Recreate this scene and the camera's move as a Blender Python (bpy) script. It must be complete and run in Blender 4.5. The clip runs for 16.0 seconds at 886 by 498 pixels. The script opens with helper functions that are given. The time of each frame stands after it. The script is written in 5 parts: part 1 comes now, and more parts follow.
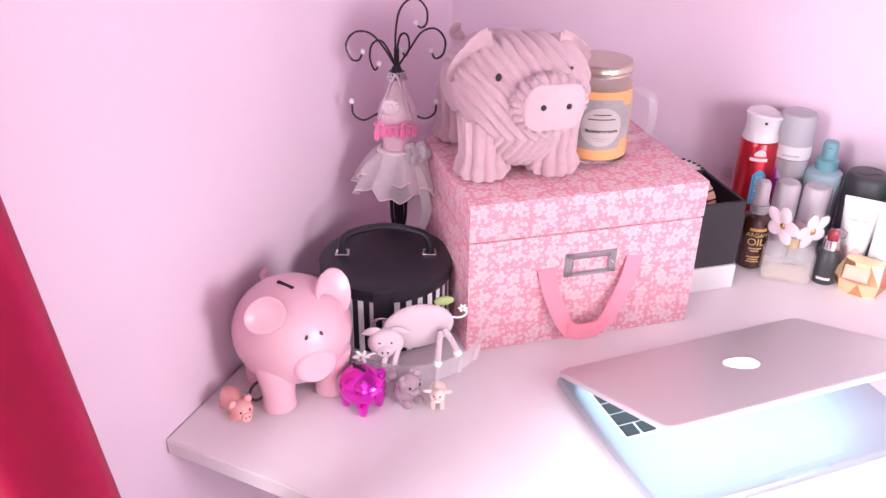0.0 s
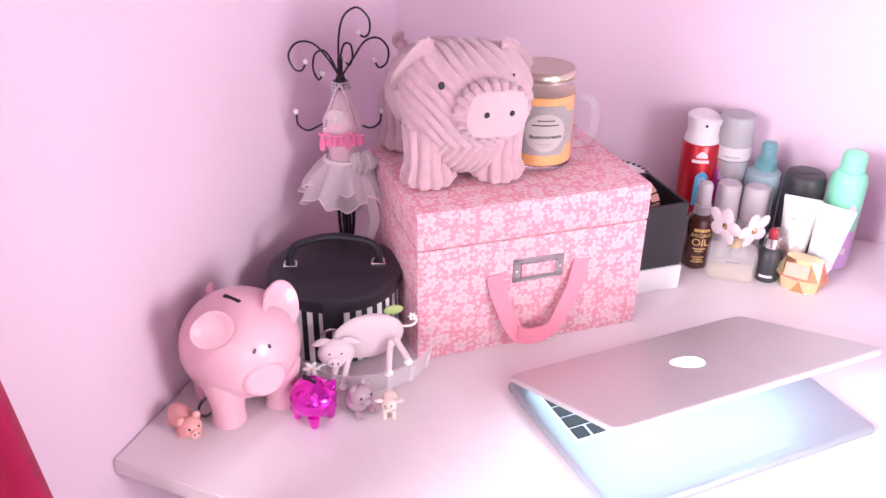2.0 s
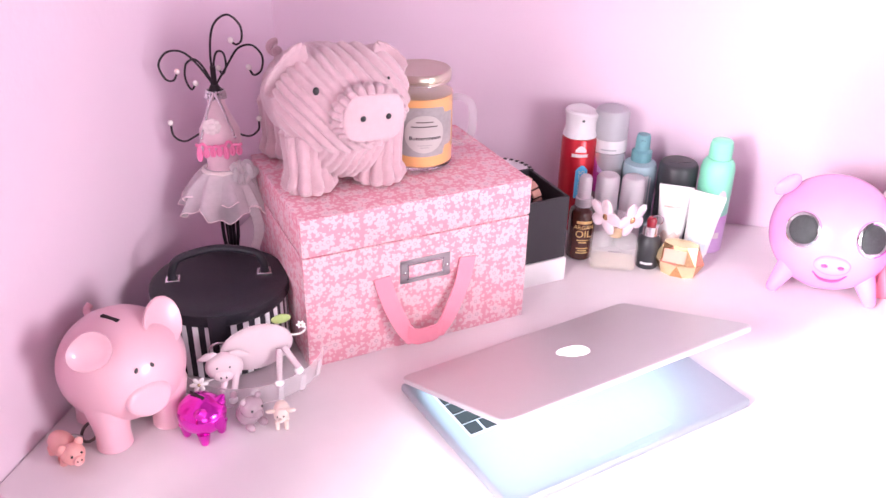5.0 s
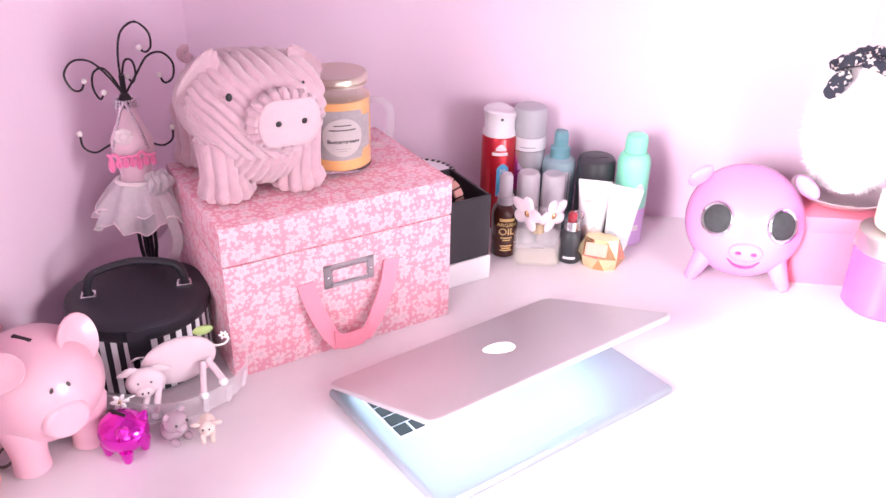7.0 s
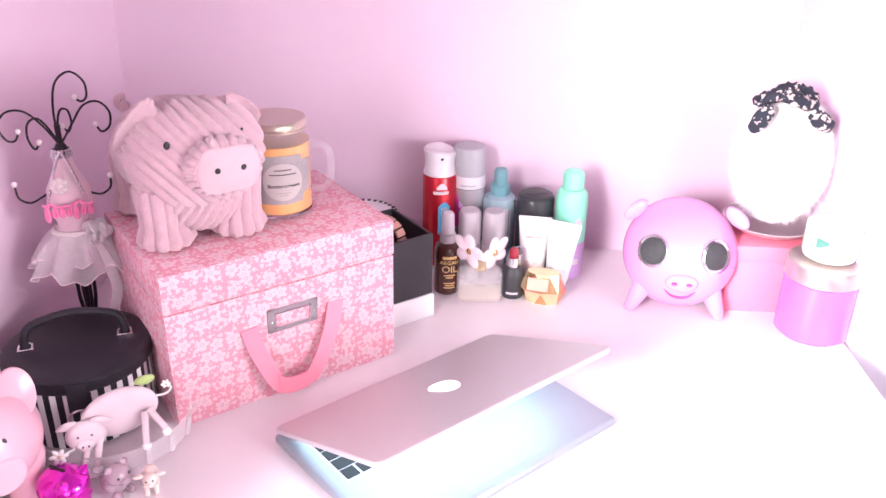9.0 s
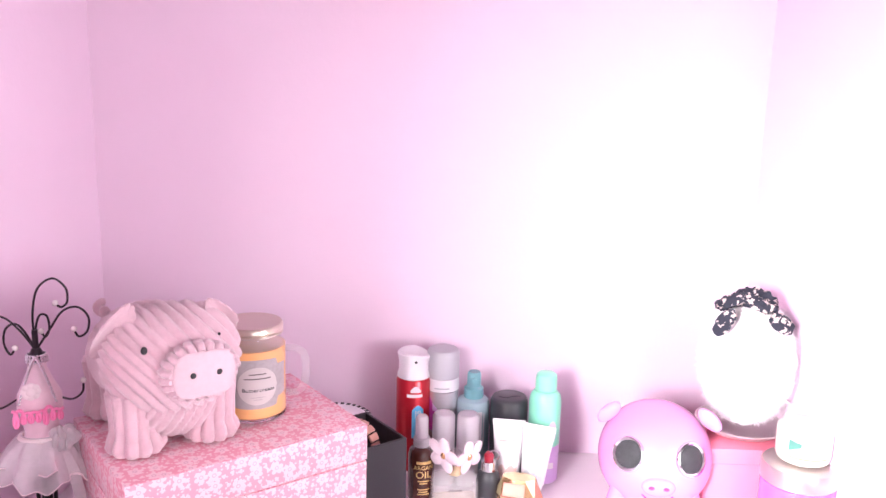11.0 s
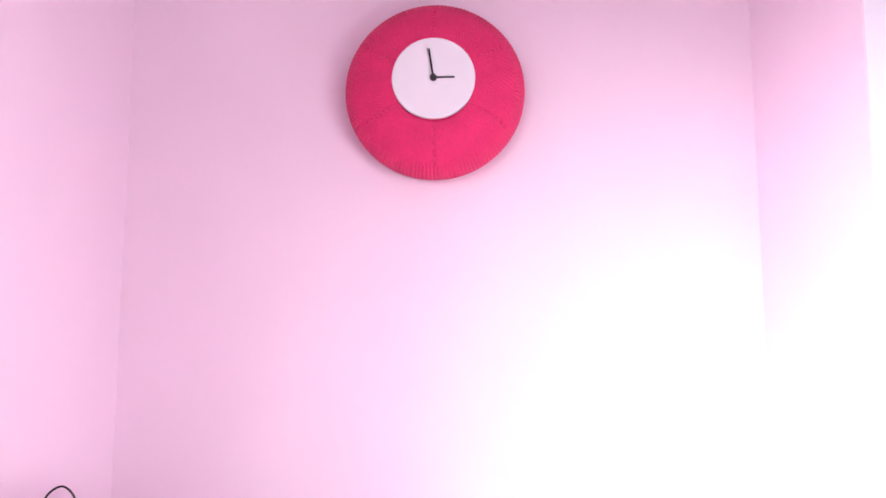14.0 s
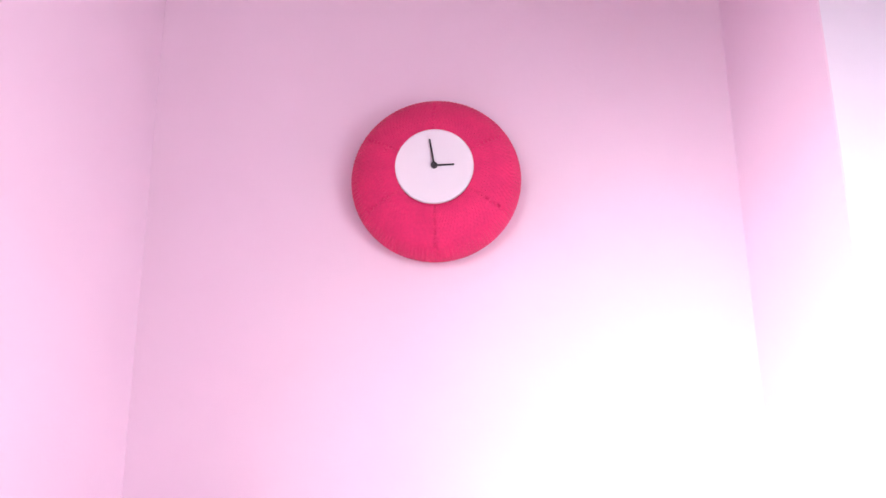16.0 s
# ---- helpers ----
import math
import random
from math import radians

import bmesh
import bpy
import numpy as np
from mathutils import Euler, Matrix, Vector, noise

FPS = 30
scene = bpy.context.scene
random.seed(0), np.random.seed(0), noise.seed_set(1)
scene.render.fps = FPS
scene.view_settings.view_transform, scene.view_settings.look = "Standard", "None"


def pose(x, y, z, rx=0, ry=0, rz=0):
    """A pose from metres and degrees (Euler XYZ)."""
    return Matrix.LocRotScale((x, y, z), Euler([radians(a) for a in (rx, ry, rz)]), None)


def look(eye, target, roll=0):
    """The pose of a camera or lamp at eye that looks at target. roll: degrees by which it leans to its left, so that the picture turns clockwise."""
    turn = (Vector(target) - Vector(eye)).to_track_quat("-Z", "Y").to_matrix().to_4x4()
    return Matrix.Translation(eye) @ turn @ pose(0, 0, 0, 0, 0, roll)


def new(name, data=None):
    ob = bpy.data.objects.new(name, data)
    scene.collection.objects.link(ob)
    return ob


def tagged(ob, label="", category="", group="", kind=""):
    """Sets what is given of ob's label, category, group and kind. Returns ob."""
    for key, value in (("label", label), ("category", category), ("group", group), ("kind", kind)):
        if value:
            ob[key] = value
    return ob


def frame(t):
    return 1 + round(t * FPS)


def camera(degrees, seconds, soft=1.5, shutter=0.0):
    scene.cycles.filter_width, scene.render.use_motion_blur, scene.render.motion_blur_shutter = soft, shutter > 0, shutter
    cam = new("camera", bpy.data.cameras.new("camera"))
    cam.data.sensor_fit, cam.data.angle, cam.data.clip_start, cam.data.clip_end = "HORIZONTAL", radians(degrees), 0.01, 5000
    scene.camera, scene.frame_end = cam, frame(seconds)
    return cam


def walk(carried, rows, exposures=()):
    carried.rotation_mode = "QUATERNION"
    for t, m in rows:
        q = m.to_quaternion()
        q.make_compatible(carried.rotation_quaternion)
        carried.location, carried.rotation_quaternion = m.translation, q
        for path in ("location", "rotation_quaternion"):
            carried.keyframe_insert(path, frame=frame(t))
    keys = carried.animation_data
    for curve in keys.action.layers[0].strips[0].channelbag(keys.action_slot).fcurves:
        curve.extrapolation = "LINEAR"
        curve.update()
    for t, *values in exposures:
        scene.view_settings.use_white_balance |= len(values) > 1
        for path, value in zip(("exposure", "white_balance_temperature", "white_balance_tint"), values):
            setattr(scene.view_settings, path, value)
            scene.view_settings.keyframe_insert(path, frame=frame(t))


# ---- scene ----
cam = camera(55.0, 16.0)

PATH = [
    (0, (0.488, -1.244, 1.323), (-0.161, 0.379, 0.351), 0.8),
    (0.5, (0.49, -1.244, 1.324), (-0.147, 0.392, 0.366), 0.7),
    (1, (0.493, -1.244, 1.323), (-0.125, 0.402, 0.368), 0.7),
    (1.5, (0.494, -1.242, 1.325), (-0.095, 0.412, 0.367), 0.8),
    (2, (0.496, -1.241, 1.325), (-0.059, 0.425, 0.368), 0.9),
    (2.5, (0.5, -1.241, 1.326), (-0.025, 0.436, 0.371), 0.9),
    (3, (0.503, -1.24, 1.326), (0.017, 0.45, 0.374), 0.9),
    (3.5, (0.507, -1.239, 1.326), (0.058, 0.463, 0.377), 0.9),
    (4, (0.51, -1.239, 1.326), (0.099, 0.474, 0.378), 1.0),
    (6.5, (0.525, -1.237, 1.328), (0.298, 0.512, 0.383), 1.2),
    (7, (0.527, -1.237, 1.327), (0.343, 0.518, 0.385), 1.2),
    (7.5, (0.532, -1.236, 1.329), (0.38, 0.521, 0.385), 1.2),
    (8, (0.534, -1.236, 1.33), (0.421, 0.524, 0.386), 1.3),
    (8.2, (0.536, -1.236, 1.331), (0.436, 0.524, 0.386), 1.3),
    (10.3, (0.533, -1.258, 1.347), (0.500, 0.655, 0.762), 1.50),
    (10.5, (0.534, -1.258, 1.347), (0.509, 0.667, 0.804), 1.61),
    (11, (0.533, -1.259, 1.347), (0.514, 0.695, 0.923), 1.57),
    (11.5, (0.533, -1.260, 1.347), (0.509, 0.715, 1.030), 1.57),
    (12, (0.535, -1.266, 1.334), (0.501, 0.725, 1.152), 1.06),
    (12.5, (0.537, -1.274, 1.316), (0.492, 0.725, 1.283), 1.09),
    (13, (0.541, -1.282, 1.293), (0.486, 0.715, 1.377), 0.66),
    (13.5, (0.544, -1.291, 1.270), (0.483, 0.700, 1.446), 0.50),
    (14, (0.548, -1.302, 1.243), (0.476, 0.679, 1.503), 0.01),
    (14.5, (0.552, -1.312, 1.219), (0.473, 0.657, 1.558), -0.29),
    (15, (0.555, -1.322, 1.197), (0.471, 0.633, 1.611), -0.59),
    (15.5, (0.558, -1.329, 1.178), (0.472, 0.609, 1.664), -0.59),
    (16, (0.560, -1.335, 1.165), (0.471, 0.586, 1.713), -0.59),
]
walk(cam, [(t, look(eye, target, roll)) for t, eye, target, roll in PATH], [(0.0, -0.16), (4.0, -0.11), (8.2, -0.07), (10.3, -0.04), (12.0, 0.0), (14.0, 0.07), (16.0, 0.13)])

# ---- light ----
world = bpy.data.worlds.new("sky")
scene.world = world
world.use_nodes = True
_bg = world.node_tree.nodes["Background"]
_sky = world.node_tree.nodes.new("ShaderNodeTexSky")
_sky.sky_type = "NISHITA"
_sky.sun_disc = False
_sky.sun_elevation, _sky.sun_rotation = radians(35), radians(100)
world.node_tree.links.new(_sky.outputs[0], _bg.inputs[0])
_bg.inputs[1].default_value = 0.1


def area_lamp(name, m, sx, sy, watts, colour):
    data = bpy.data.lights.new(name, "AREA")
    data.shape, data.size, data.size_y, data.energy, data.color = "RECTANGLE", sx, sy, watts, colour
    ob = new(name, data)
    ob.matrix_world = m
    return ob


# daylight through the curtained window beside the camera and through the window in the recess
area_lamp("window_daylight", look((-0.30, -2.02, 1.50), (1.06, -0.10, 0.62)), 0.62, 0.62, 20.0, (0.97, 0.95, 1.0)).data.spread = radians(60)
area_lamp("recess_window_daylight", look((1.245, -1.02, 1.16), (0.0, -0.48, 0.98)), 0.30, 0.40, 5.0, (1.0, 0.95, 1.0)).data.spread = radians(120)
# added fill lamp behind the camera, lifts the whole room; no window known there
area_lamp("rear_fill_light", look((1.9, -3.13, 1.6), (0.5, 0.0, 2.0)), 1.3, 1.2, 24.0, (1.0, 0.92, 0.97))

# ---- materials ----


def mat(name, colour, rough=0.5, metal=0.0, vary=0.06, scale=30.0, bump=0.0, bump_scale=200.0, coat=0.0, transmission=0.0, sheen=0.0, alpha=1.0, emit=None, emit_strength=0.0, sub=0.0):
    """A principled surface whose colour varies at two scales, with fine relief."""
    m = bpy.data.materials.new(name)
    m.use_nodes = True
    nt = m.node_tree
    b = nt.nodes["Principled BSDF"]
    tc = nt.nodes.new("ShaderNodeTexCoord")
    c = (*colour, 1.0)
    if vary > 0:
        n1, n2 = nt.nodes.new("ShaderNodeTexNoise"), nt.nodes.new("ShaderNodeTexNoise")
        n1.inputs["Scale"].default_value, n2.inputs["Scale"].default_value = scale, scale * 0.13
        n1.inputs["Detail"].default_value = 4
        add = nt.nodes.new("ShaderNodeMath")
        add.operation = "ADD"
        ramp = nt.nodes.new("ShaderNodeMapRange")
        ramp.inputs["From Min"].default_value, ramp.inputs["From Max"].default_value = 0.6, 1.4
        ramp.inputs["To Min"].default_value, ramp.inputs["To Max"].default_value = 1 - vary, 1 + vary
        mul = nt.nodes.new("ShaderNodeVectorMath")
        mul.operation = "MULTIPLY"
        mul.inputs[0].default_value = colour
        for n in (n1, n2):
            nt.links.new(tc.outputs["Object"], n.inputs["Vector"])
        nt.links.new(n1.outputs["Fac"], add.inputs[0])
        nt.links.new(n2.outputs["Fac"], add.inputs[1])
        nt.links.new(add.outputs[0], ramp.inputs["Value"])
        nt.links.new(ramp.outputs[0], mul.inputs[1])
        nt.links.new(mul.outputs[0], b.inputs["Base Color"])
    b.inputs["Base Color"].default_value = c
    b.inputs["Roughness"].default_value, b.inputs["Metallic"].default_value = rough, metal
    b.inputs["Coat Weight"].default_value, b.inputs["Coat Roughness"].default_value = coat, 0.06
    b.inputs["Transmission Weight"].default_value = transmission
    b.inputs["Sheen Weight"].default_value = sheen
    b.inputs["Alpha"].default_value = alpha
    if sub:
        b.inputs["Subsurface Weight"].default_value = sub
        b.inputs["Subsurface Radius"].default_value = (0.006, 0.003, 0.002)
    if emit:
        b.inputs["Emission Color"].default_value = (*emit, 1)
        b.inputs["Emission Strength"].default_value = emit_strength
    if bump:
        n3, bp = nt.nodes.new("ShaderNodeTexNoise"), nt.nodes.new("ShaderNodeBump")
        n3.inputs["Scale"].default_value, n3.inputs["Detail"].default_value = bump_scale, 5
        bp.inputs["Strength"].default_value, bp.inputs["Distance"].default_value = bump, 0.002
        nt.links.new(tc.outputs["Object"], n3.inputs["Vector"])
        nt.links.new(n3.outputs["Fac"], bp.inputs["Height"])
        nt.links.new(bp.outputs[0], b.inputs["Normal"])
    return m


class Graph:
    """Short hand for building a colour out of math nodes."""

    def __init__(self, m):
        self.nt = m.node_tree
        self.b = self.nt.nodes["Principled BSDF"]

    def node(self, kind, **sockets):
        n = self.nt.nodes.new(kind)
        for k, v in sockets.items():
            self.put(n.inputs[k], v)
        return n

    def put(self, socket, v):
        if isinstance(v, bpy.types.NodeSocket):
            self.nt.links.new(v, socket)
        else:
            socket.default_value = v

    def math(self, op, *args):
        n = self.nt.nodes.new("ShaderNodeMath")
        n.operation = op
        for i, a in enumerate(args):
            self.put(n.inputs[i], a)
        return n.outputs[0]

    def vec(self, op, *args):
        n = self.nt.nodes.new("ShaderNodeVectorMath")
        n.operation = op
        for i, a in enumerate(args):
            self.put(n.inputs[i], a)
        return n.outputs[0]

    def mix(self, fac, a, b):
        n = self.nt.nodes.new("ShaderNodeMix")
        n.data_type = "RGBA"
        self.put(n.inputs["Factor"], fac)
        self.put(n.inputs[6], a if isinstance(a, bpy.types.NodeSocket) else (*a, 1))
        self.put(n.inputs[7], b if isinstance(b, bpy.types.NodeSocket) else (*b, 1))
        return n.outputs[2]


def flower_layer(g, uv, scale, reach, petals, seed):
    """Masks of scattered flowers: petals, and the ring round each heart."""
    v = g.node("ShaderNodeTexVoronoi", Vector=g.vec("ADD", uv, (seed, seed * 0.7, 0.0)), Scale=scale, Randomness=0.68)
    v.voronoi_dimensions = "2D"
    off = g.vec("SUBTRACT", g.vec("MULTIPLY", g.vec("ADD", uv, (seed, seed * 0.7, 0.0)), (scale, scale, 0.0)), g.vec("MULTIPLY", v.outputs["Position"], (scale, scale, 0.0)))
    s = g.node("ShaderNodeSeparateXYZ", Vector=off)
    r = g.math("SQRT", g.math("ADD", g.math("MULTIPLY", s.outputs[0], s.outputs[0]), g.math("MULTIPLY", s.outputs[1], s.outputs[1])))
    turn = g.node("ShaderNodeSeparateColor", Color=v.outputs["Color"])
    a = g.math("ADD", g.math("ARCTAN2", s.outputs[1], s.outputs[0]), g.math("MULTIPLY", turn.outputs[0], 6.28))
    lobe = g.math("ABSOLUTE", g.math("COSINE", g.math("MULTIPLY", a, petals / 2)))
    edge = g.math("MULTIPLY", reach, g.math("ADD", 0.55, g.math("MULTIPLY", lobe, 0.5)))
    petal = g.math("LESS_THAN", r, edge)
    ring = g.math("MULTIPLY", g.math("LESS_THAN", r, reach * 0.33), g.math("GREATER_THAN", r, reach * 0.17))
    return petal, ring


def floral(name, ground, bloom, heart):
    m = mat(name, ground, rough=0.62, vary=0.0, bump=0.15, bump_scale=900)
    g = Graph(m)
    uv = g.node("ShaderNodeTexCoord").outputs["UV"]
    p1, r1 = flower_layer(g, uv, 50.0, 0.385, 5, 0.0)
    p2, _ = flower_layer(g, uv, 105.0, 0.28, 3, 3.1)
    p3, _ = flower_layer(g, uv, 150.0, 0.20, 2, 7.7)
    cloud = g.node("ShaderNodeTexNoise", Vector=uv, Scale=60.0)
    base = g.mix(g.math("MULTIPLY", cloud.outputs["Fac"], 0.5), ground, tuple(c * 0.8 for c in ground))
    both = g.math("MAXIMUM", p1, g.math("MAXIMUM", p2, p3))
    col = g.mix(both, base, bloom)
    col = g.mix(r1, col, heart)
    g.put(g.b.inputs["Base Color"], col)
    return m


M = {
    "wall": mat("pink_wall_paint", (0.80, 0.608, 0.738), rough=0.55, vary=0.025, scale=7, bump=0.12, bump_scale=120),
    "reveal": mat("white_reveal_paint", (0.78, 0.72, 0.82), rough=0.5, vary=0.03, scale=9, bump=0.1, bump_scale=150),
    "ceiling": mat("white_ceiling_paint", (0.8, 0.78, 0.78), rough=0.8, vary=0.03, scale=8, bump=0.1),
    "floor": mat("beige_carpet", (0.5, 0.42, 0.4), rough=0.95, vary=0.15, scale=60, bump=0.6, bump_scale=500),
    "desk": mat("white_laminate", (0.78, 0.695, 0.735), rough=0.2, vary=0.02, scale=40, bump=0.02, bump_scale=400),
    "curtain": mat("crimson_cotton", (0.58, 0.012, 0.11), rough=0.85, vary=0.08, scale=40, bump=0.3, bump_scale=1500, sheen=0.2),
    "rod": mat("white_rod", (0.8, 0.8, 0.8), rough=0.3, vary=0.02),
    "ceramic": mat("pink_glazed_ceramic", (0.79, 0.46, 0.545), rough=0.3, vary=0.03, scale=12, coat=0.16, sub=0.05),
    "black": mat("black_paint", (0.015, 0.013, 0.018), rough=0.4, vary=0.1),
    "dark_slot": mat("dark_hollow", (0.02, 0.008, 0.012), rough=0.9, vary=0.1),
    "leather": mat("black_leatherette", (0.016, 0.014, 0.022), rough=0.42, vary=0.15, scale=40, bump=0.25, bump_scale=500),
    "white_satin": mat("white_satin_stripe", (0.82, 0.80, 0.84), rough=0.45, vary=0.04, bump=0.1, bump_scale=700),
    "gunmetal": mat("dark_metal", (0.12, 0.10, 0.10), rough=0.35, metal=0.6, vary=0.08),
    "chrome": mat("chrome", (0.8, 0.8, 0.82), rough=0.15, metal=1.0, vary=0.03),
    "magenta": mat("magenta_metallic_foil", (0.75, 0.02, 0.55), rough=0.14, metal=0.85, vary=0.1, scale=25, coat=0.5),
    "coral": mat("coral_rubber", (0.84, 0.41, 0.39), rough=0.5, vary=0.06, sub=0.1),
    "mauve": mat("mauve_clear_resin", (0.80, 0.60, 0.70), rough=0.15, vary=0.1, scale=60, transmission=0.6, coat=0.4),
    "cream": mat("cream_resin", (0.82, 0.68, 0.62), rough=0.4, vary=0.06),
    "stone": mat("pale_pink_painted_stone", (0.63, 0.50, 0.55), rough=0.6, vary=0.05, scale=50, bump=0.1),
    "leaf": mat("green_painted_leaf", (0.36, 0.46, 0.17), rough=0.45, vary=0.1),
    "white": mat("white_enamel", (0.82, 0.80, 0.80), rough=0.35, vary=0.03),
    "frost": mat("frosted_clear_glass", (0.84, 0.78, 0.82), rough=0.22, vary=0.02, alpha=0.42),
    "glass": mat("clear_glass", (0.97, 0.95, 0.96), rough=0.02, vary=0.0, transmission=1.0),
    "shell": mat("thin_clear_glass", (0.66, 0.62, 0.65), rough=0.04, vary=0.0, alpha=0.13, coat=0.8),
    "bottle_shell": mat("clear_bottle_glass", (0.93, 0.89, 0.90), rough=0.03, vary=0.0, alpha=0.20, coat=0.8),
    "iron": mat("black_wire", (0.02, 0.012, 0.018), rough=0.4, vary=0.1, metal=0.3),
    "pearl": mat("pearl", (0.85, 0.78, 0.76), rough=0.2, vary=0.04, coat=0.6),
    "bodice": mat("pink_satin", (0.86, 0.62, 0.70), rough=0.4, vary=0.1, scale=80, sheen=0.4),
    "tulle": mat("pale_pink_tulle", (0.95, 0.88, 0.91), rough=0.8, vary=0.1, scale=150, alpha=0.46),
    "ribbon_edge": mat("satin_hem", (0.85, 0.72, 0.74), rough=0.4, vary=0.05),
    "hot_pink": mat("hot_pink_plastic", (0.88, 0.24, 0.46), rough=0.35, vary=0.05),
    "plush": mat("pink_corduroy_plush", (0.62, 0.40, 0.46), rough=0.95, vary=0.12, scale=120, bump=0.7, bump_scale=900, sheen=0.6),
    "plush_flat": mat("smooth_pink_plush", (0.66, 0.455, 0.51), rough=0.95, vary=0.06, scale=150, bump=0.4, bump_scale=1200, sheen=0.5),
    "plush_ear": mat("pale_plush_edge", (0.60, 0.39, 0.45), rough=0.95, vary=0.1, scale=120, bump=0.6, bump_scale=900, sheen=0.6),
    "floral": floral("pink_floral_paper", (0.75, 0.315, 0.40), (0.77, 0.515, 0.57), (0.62, 0.38, 0.45)),
    "strap": mat("pink_grosgrain_strap", (0.83, 0.27, 0.37), rough=0.6, vary=0.05, scale=90, bump=0.3, bump_scale=1500),
    "pewter": mat("grey_metal", (0.44, 0.40, 0.43), rough=0.45, metal=0.7, vary=0.06),
    "wax": mat("orange_wax", (0.80, 0.40, 0.16), rough=0.35, vary=0.05, scale=25, sub=0.1, coat=1.0),
    "lid": mat("pale_gold_tin", (0.58, 0.49, 0.42), rough=0.28, metal=0.85, vary=0.05),
    "label_grey": mat("grey_paper_label", (0.36, 0.32, 0.33), rough=0.6, vary=0.15, scale=200),
    "label_pale": mat("pale_paper_label", (0.52, 0.46, 0.46), rough=0.6, vary=0.04, scale=100),
    "ink": mat("dark_ink", (0.06, 0.05, 0.06), rough=0.6, vary=0.05),
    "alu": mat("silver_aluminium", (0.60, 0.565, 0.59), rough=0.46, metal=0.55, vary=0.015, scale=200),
    # lid's aluminium darkened and blued in colour, so the screen's glow dominates the deck
    "alu_dimmed": mat("silver_aluminium_dimmed", (0.34, 0.365, 0.41), rough=0.42, metal=0.5, vary=0.015, scale=200),
    "key": mat("black_key", (0.008, 0.008, 0.010), rough=0.6, vary=0.05),
    "screen": mat("lit_screen", (0.02, 0.02, 0.02), rough=0.2, vary=0.0, emit=(0.60, 0.82, 1.0), emit_strength=4.4),
    "glow": mat("lit_lid_mark", (0.9, 0.9, 0.9), rough=0.3, vary=0.0, emit=(1.0, 0.97, 1.0), emit_strength=1.2),
    "carton_black": mat("black_card", (0.028, 0.024, 0.03), rough=0.6, vary=0.1),
    "carton_brown": mat("brown_lining", (0.16, 0.07, 0.05), rough=0.7, vary=0.15),
    "card_white": mat("white_card", (0.80, 0.76, 0.78), rough=0.6, vary=0.03),
    "rose_gold": mat("rose_gold_metal", (0.56, 0.31, 0.25), rough=0.5, metal=0.55, vary=0.05),
    "red_can": mat("red_lacquered_tin", (0.46, 0.008, 0.022), rough=0.28, vary=0.05, metal=0.5, coat=0.5),
    "cap_white": mat("pale_plastic_cap", (0.70, 0.65, 0.69), rough=0.4, vary=0.03),
    "grey_cap": mat("grey_plastic_cap", (0.40, 0.38, 0.42), rough=0.4, vary=0.04),
    "silver_can": mat("silver_tin", (0.72, 0.67, 0.72), rough=0.25, metal=0.6, vary=0.05),
    "violet": mat("violet_print", (0.45, 0.05, 0.32), rough=0.35, vary=0.1),
    "blue": mat("sky_blue_print", (0.12, 0.45, 0.75), rough=0.35, vary=0.1),
    "teal": mat("grey_teal_plastic", (0.28, 0.38, 0.43), rough=0.4, vary=0.04),
    "teal_dark": mat("teal_plastic", (0.14, 0.31, 0.35), rough=0.35, vary=0.04),
    "charcoal": mat("charcoal_plastic", (0.035, 0.035, 0.042), rough=0.35, vary=0.06),
    "mint": mat("mint_lacquer", (0.28, 0.78, 0.55), rough=0.3, vary=0.04, coat=0.3),
    "lilac": mat("lilac_lacquer", (0.60, 0.38, 0.68), rough=0.3, vary=0.04, coat=0.3),
    "amber": mat("dark_amber_bottle", (0.06, 0.014, 0.010), rough=0.15, vary=0.1, coat=0.6),
    "gold_print": mat("gold_print", (0.75, 0.5, 0.2), rough=0.35, vary=0.08, metal=0.5),
    "perfume": mat("pale_perfume", (0.90, 0.72, 0.52), rough=0.1, vary=0.03, alpha=0.24),
    "petal": mat("pearly_white_petal", (0.78, 0.63, 0.69), rough=0.35, vary=0.04),
    "gold": mat("polished_gold", (0.68, 0.42, 0.22), rough=0.22, metal=0.85, vary=0.06),
    "gold_pale": mat("pale_gold_facet", (0.80, 0.64, 0.40), rough=0.25, metal=0.6, vary=0.06),
    "gold_red": mat("copper_facet", (0.75, 0.28, 0.22), rough=0.25, metal=0.6, vary=0.06),
    "red_cap": mat("clear_red_cap", (0.28, 0.01, 0.025), rough=0.12, vary=0.05, coat=0.6),
    "lilac_frost": mat("lilac_frosted_plastic", (0.80, 0.71, 0.77), rough=0.3, vary=0.04, transmission=0.5),
    "tube": mat("white_tube", (0.80, 0.77, 0.78), rough=0.4, vary=0.04, scale=50),
    "print_pink": mat("soft_pink_print", (0.80, 0.60, 0.57), rough=0.5, vary=0.3, scale=160),
    "print_blue": mat("soft_blue_print", (0.64, 0.71, 0.76), rough=0.5, vary=0.2, scale=160),
    "speaker": mat("glossy_orchid_plastic", (0.76, 0.30, 0.62), rough=0.22, vary=0.02, coat=0.5),
    "grille": mat("dark_speaker_mesh", (0.05, 0.05, 0.055), rough=0.55, vary=0.3, scale=900, bump=0.5, bump_scale=1800),
    "smile": mat("pink_mouth", (0.72, 0.06, 0.22), rough=0.4, vary=0.05),
    "pink_card": mat("rose_pink_card", (0.80, 0.22, 0.32), rough=0.55, vary=0.05, bump=0.1),
    "purple_glass": mat("orchid_tinted_glass", (0.60, 0.13, 0.60), rough=0.12, vary=0.03, coat=0.7),
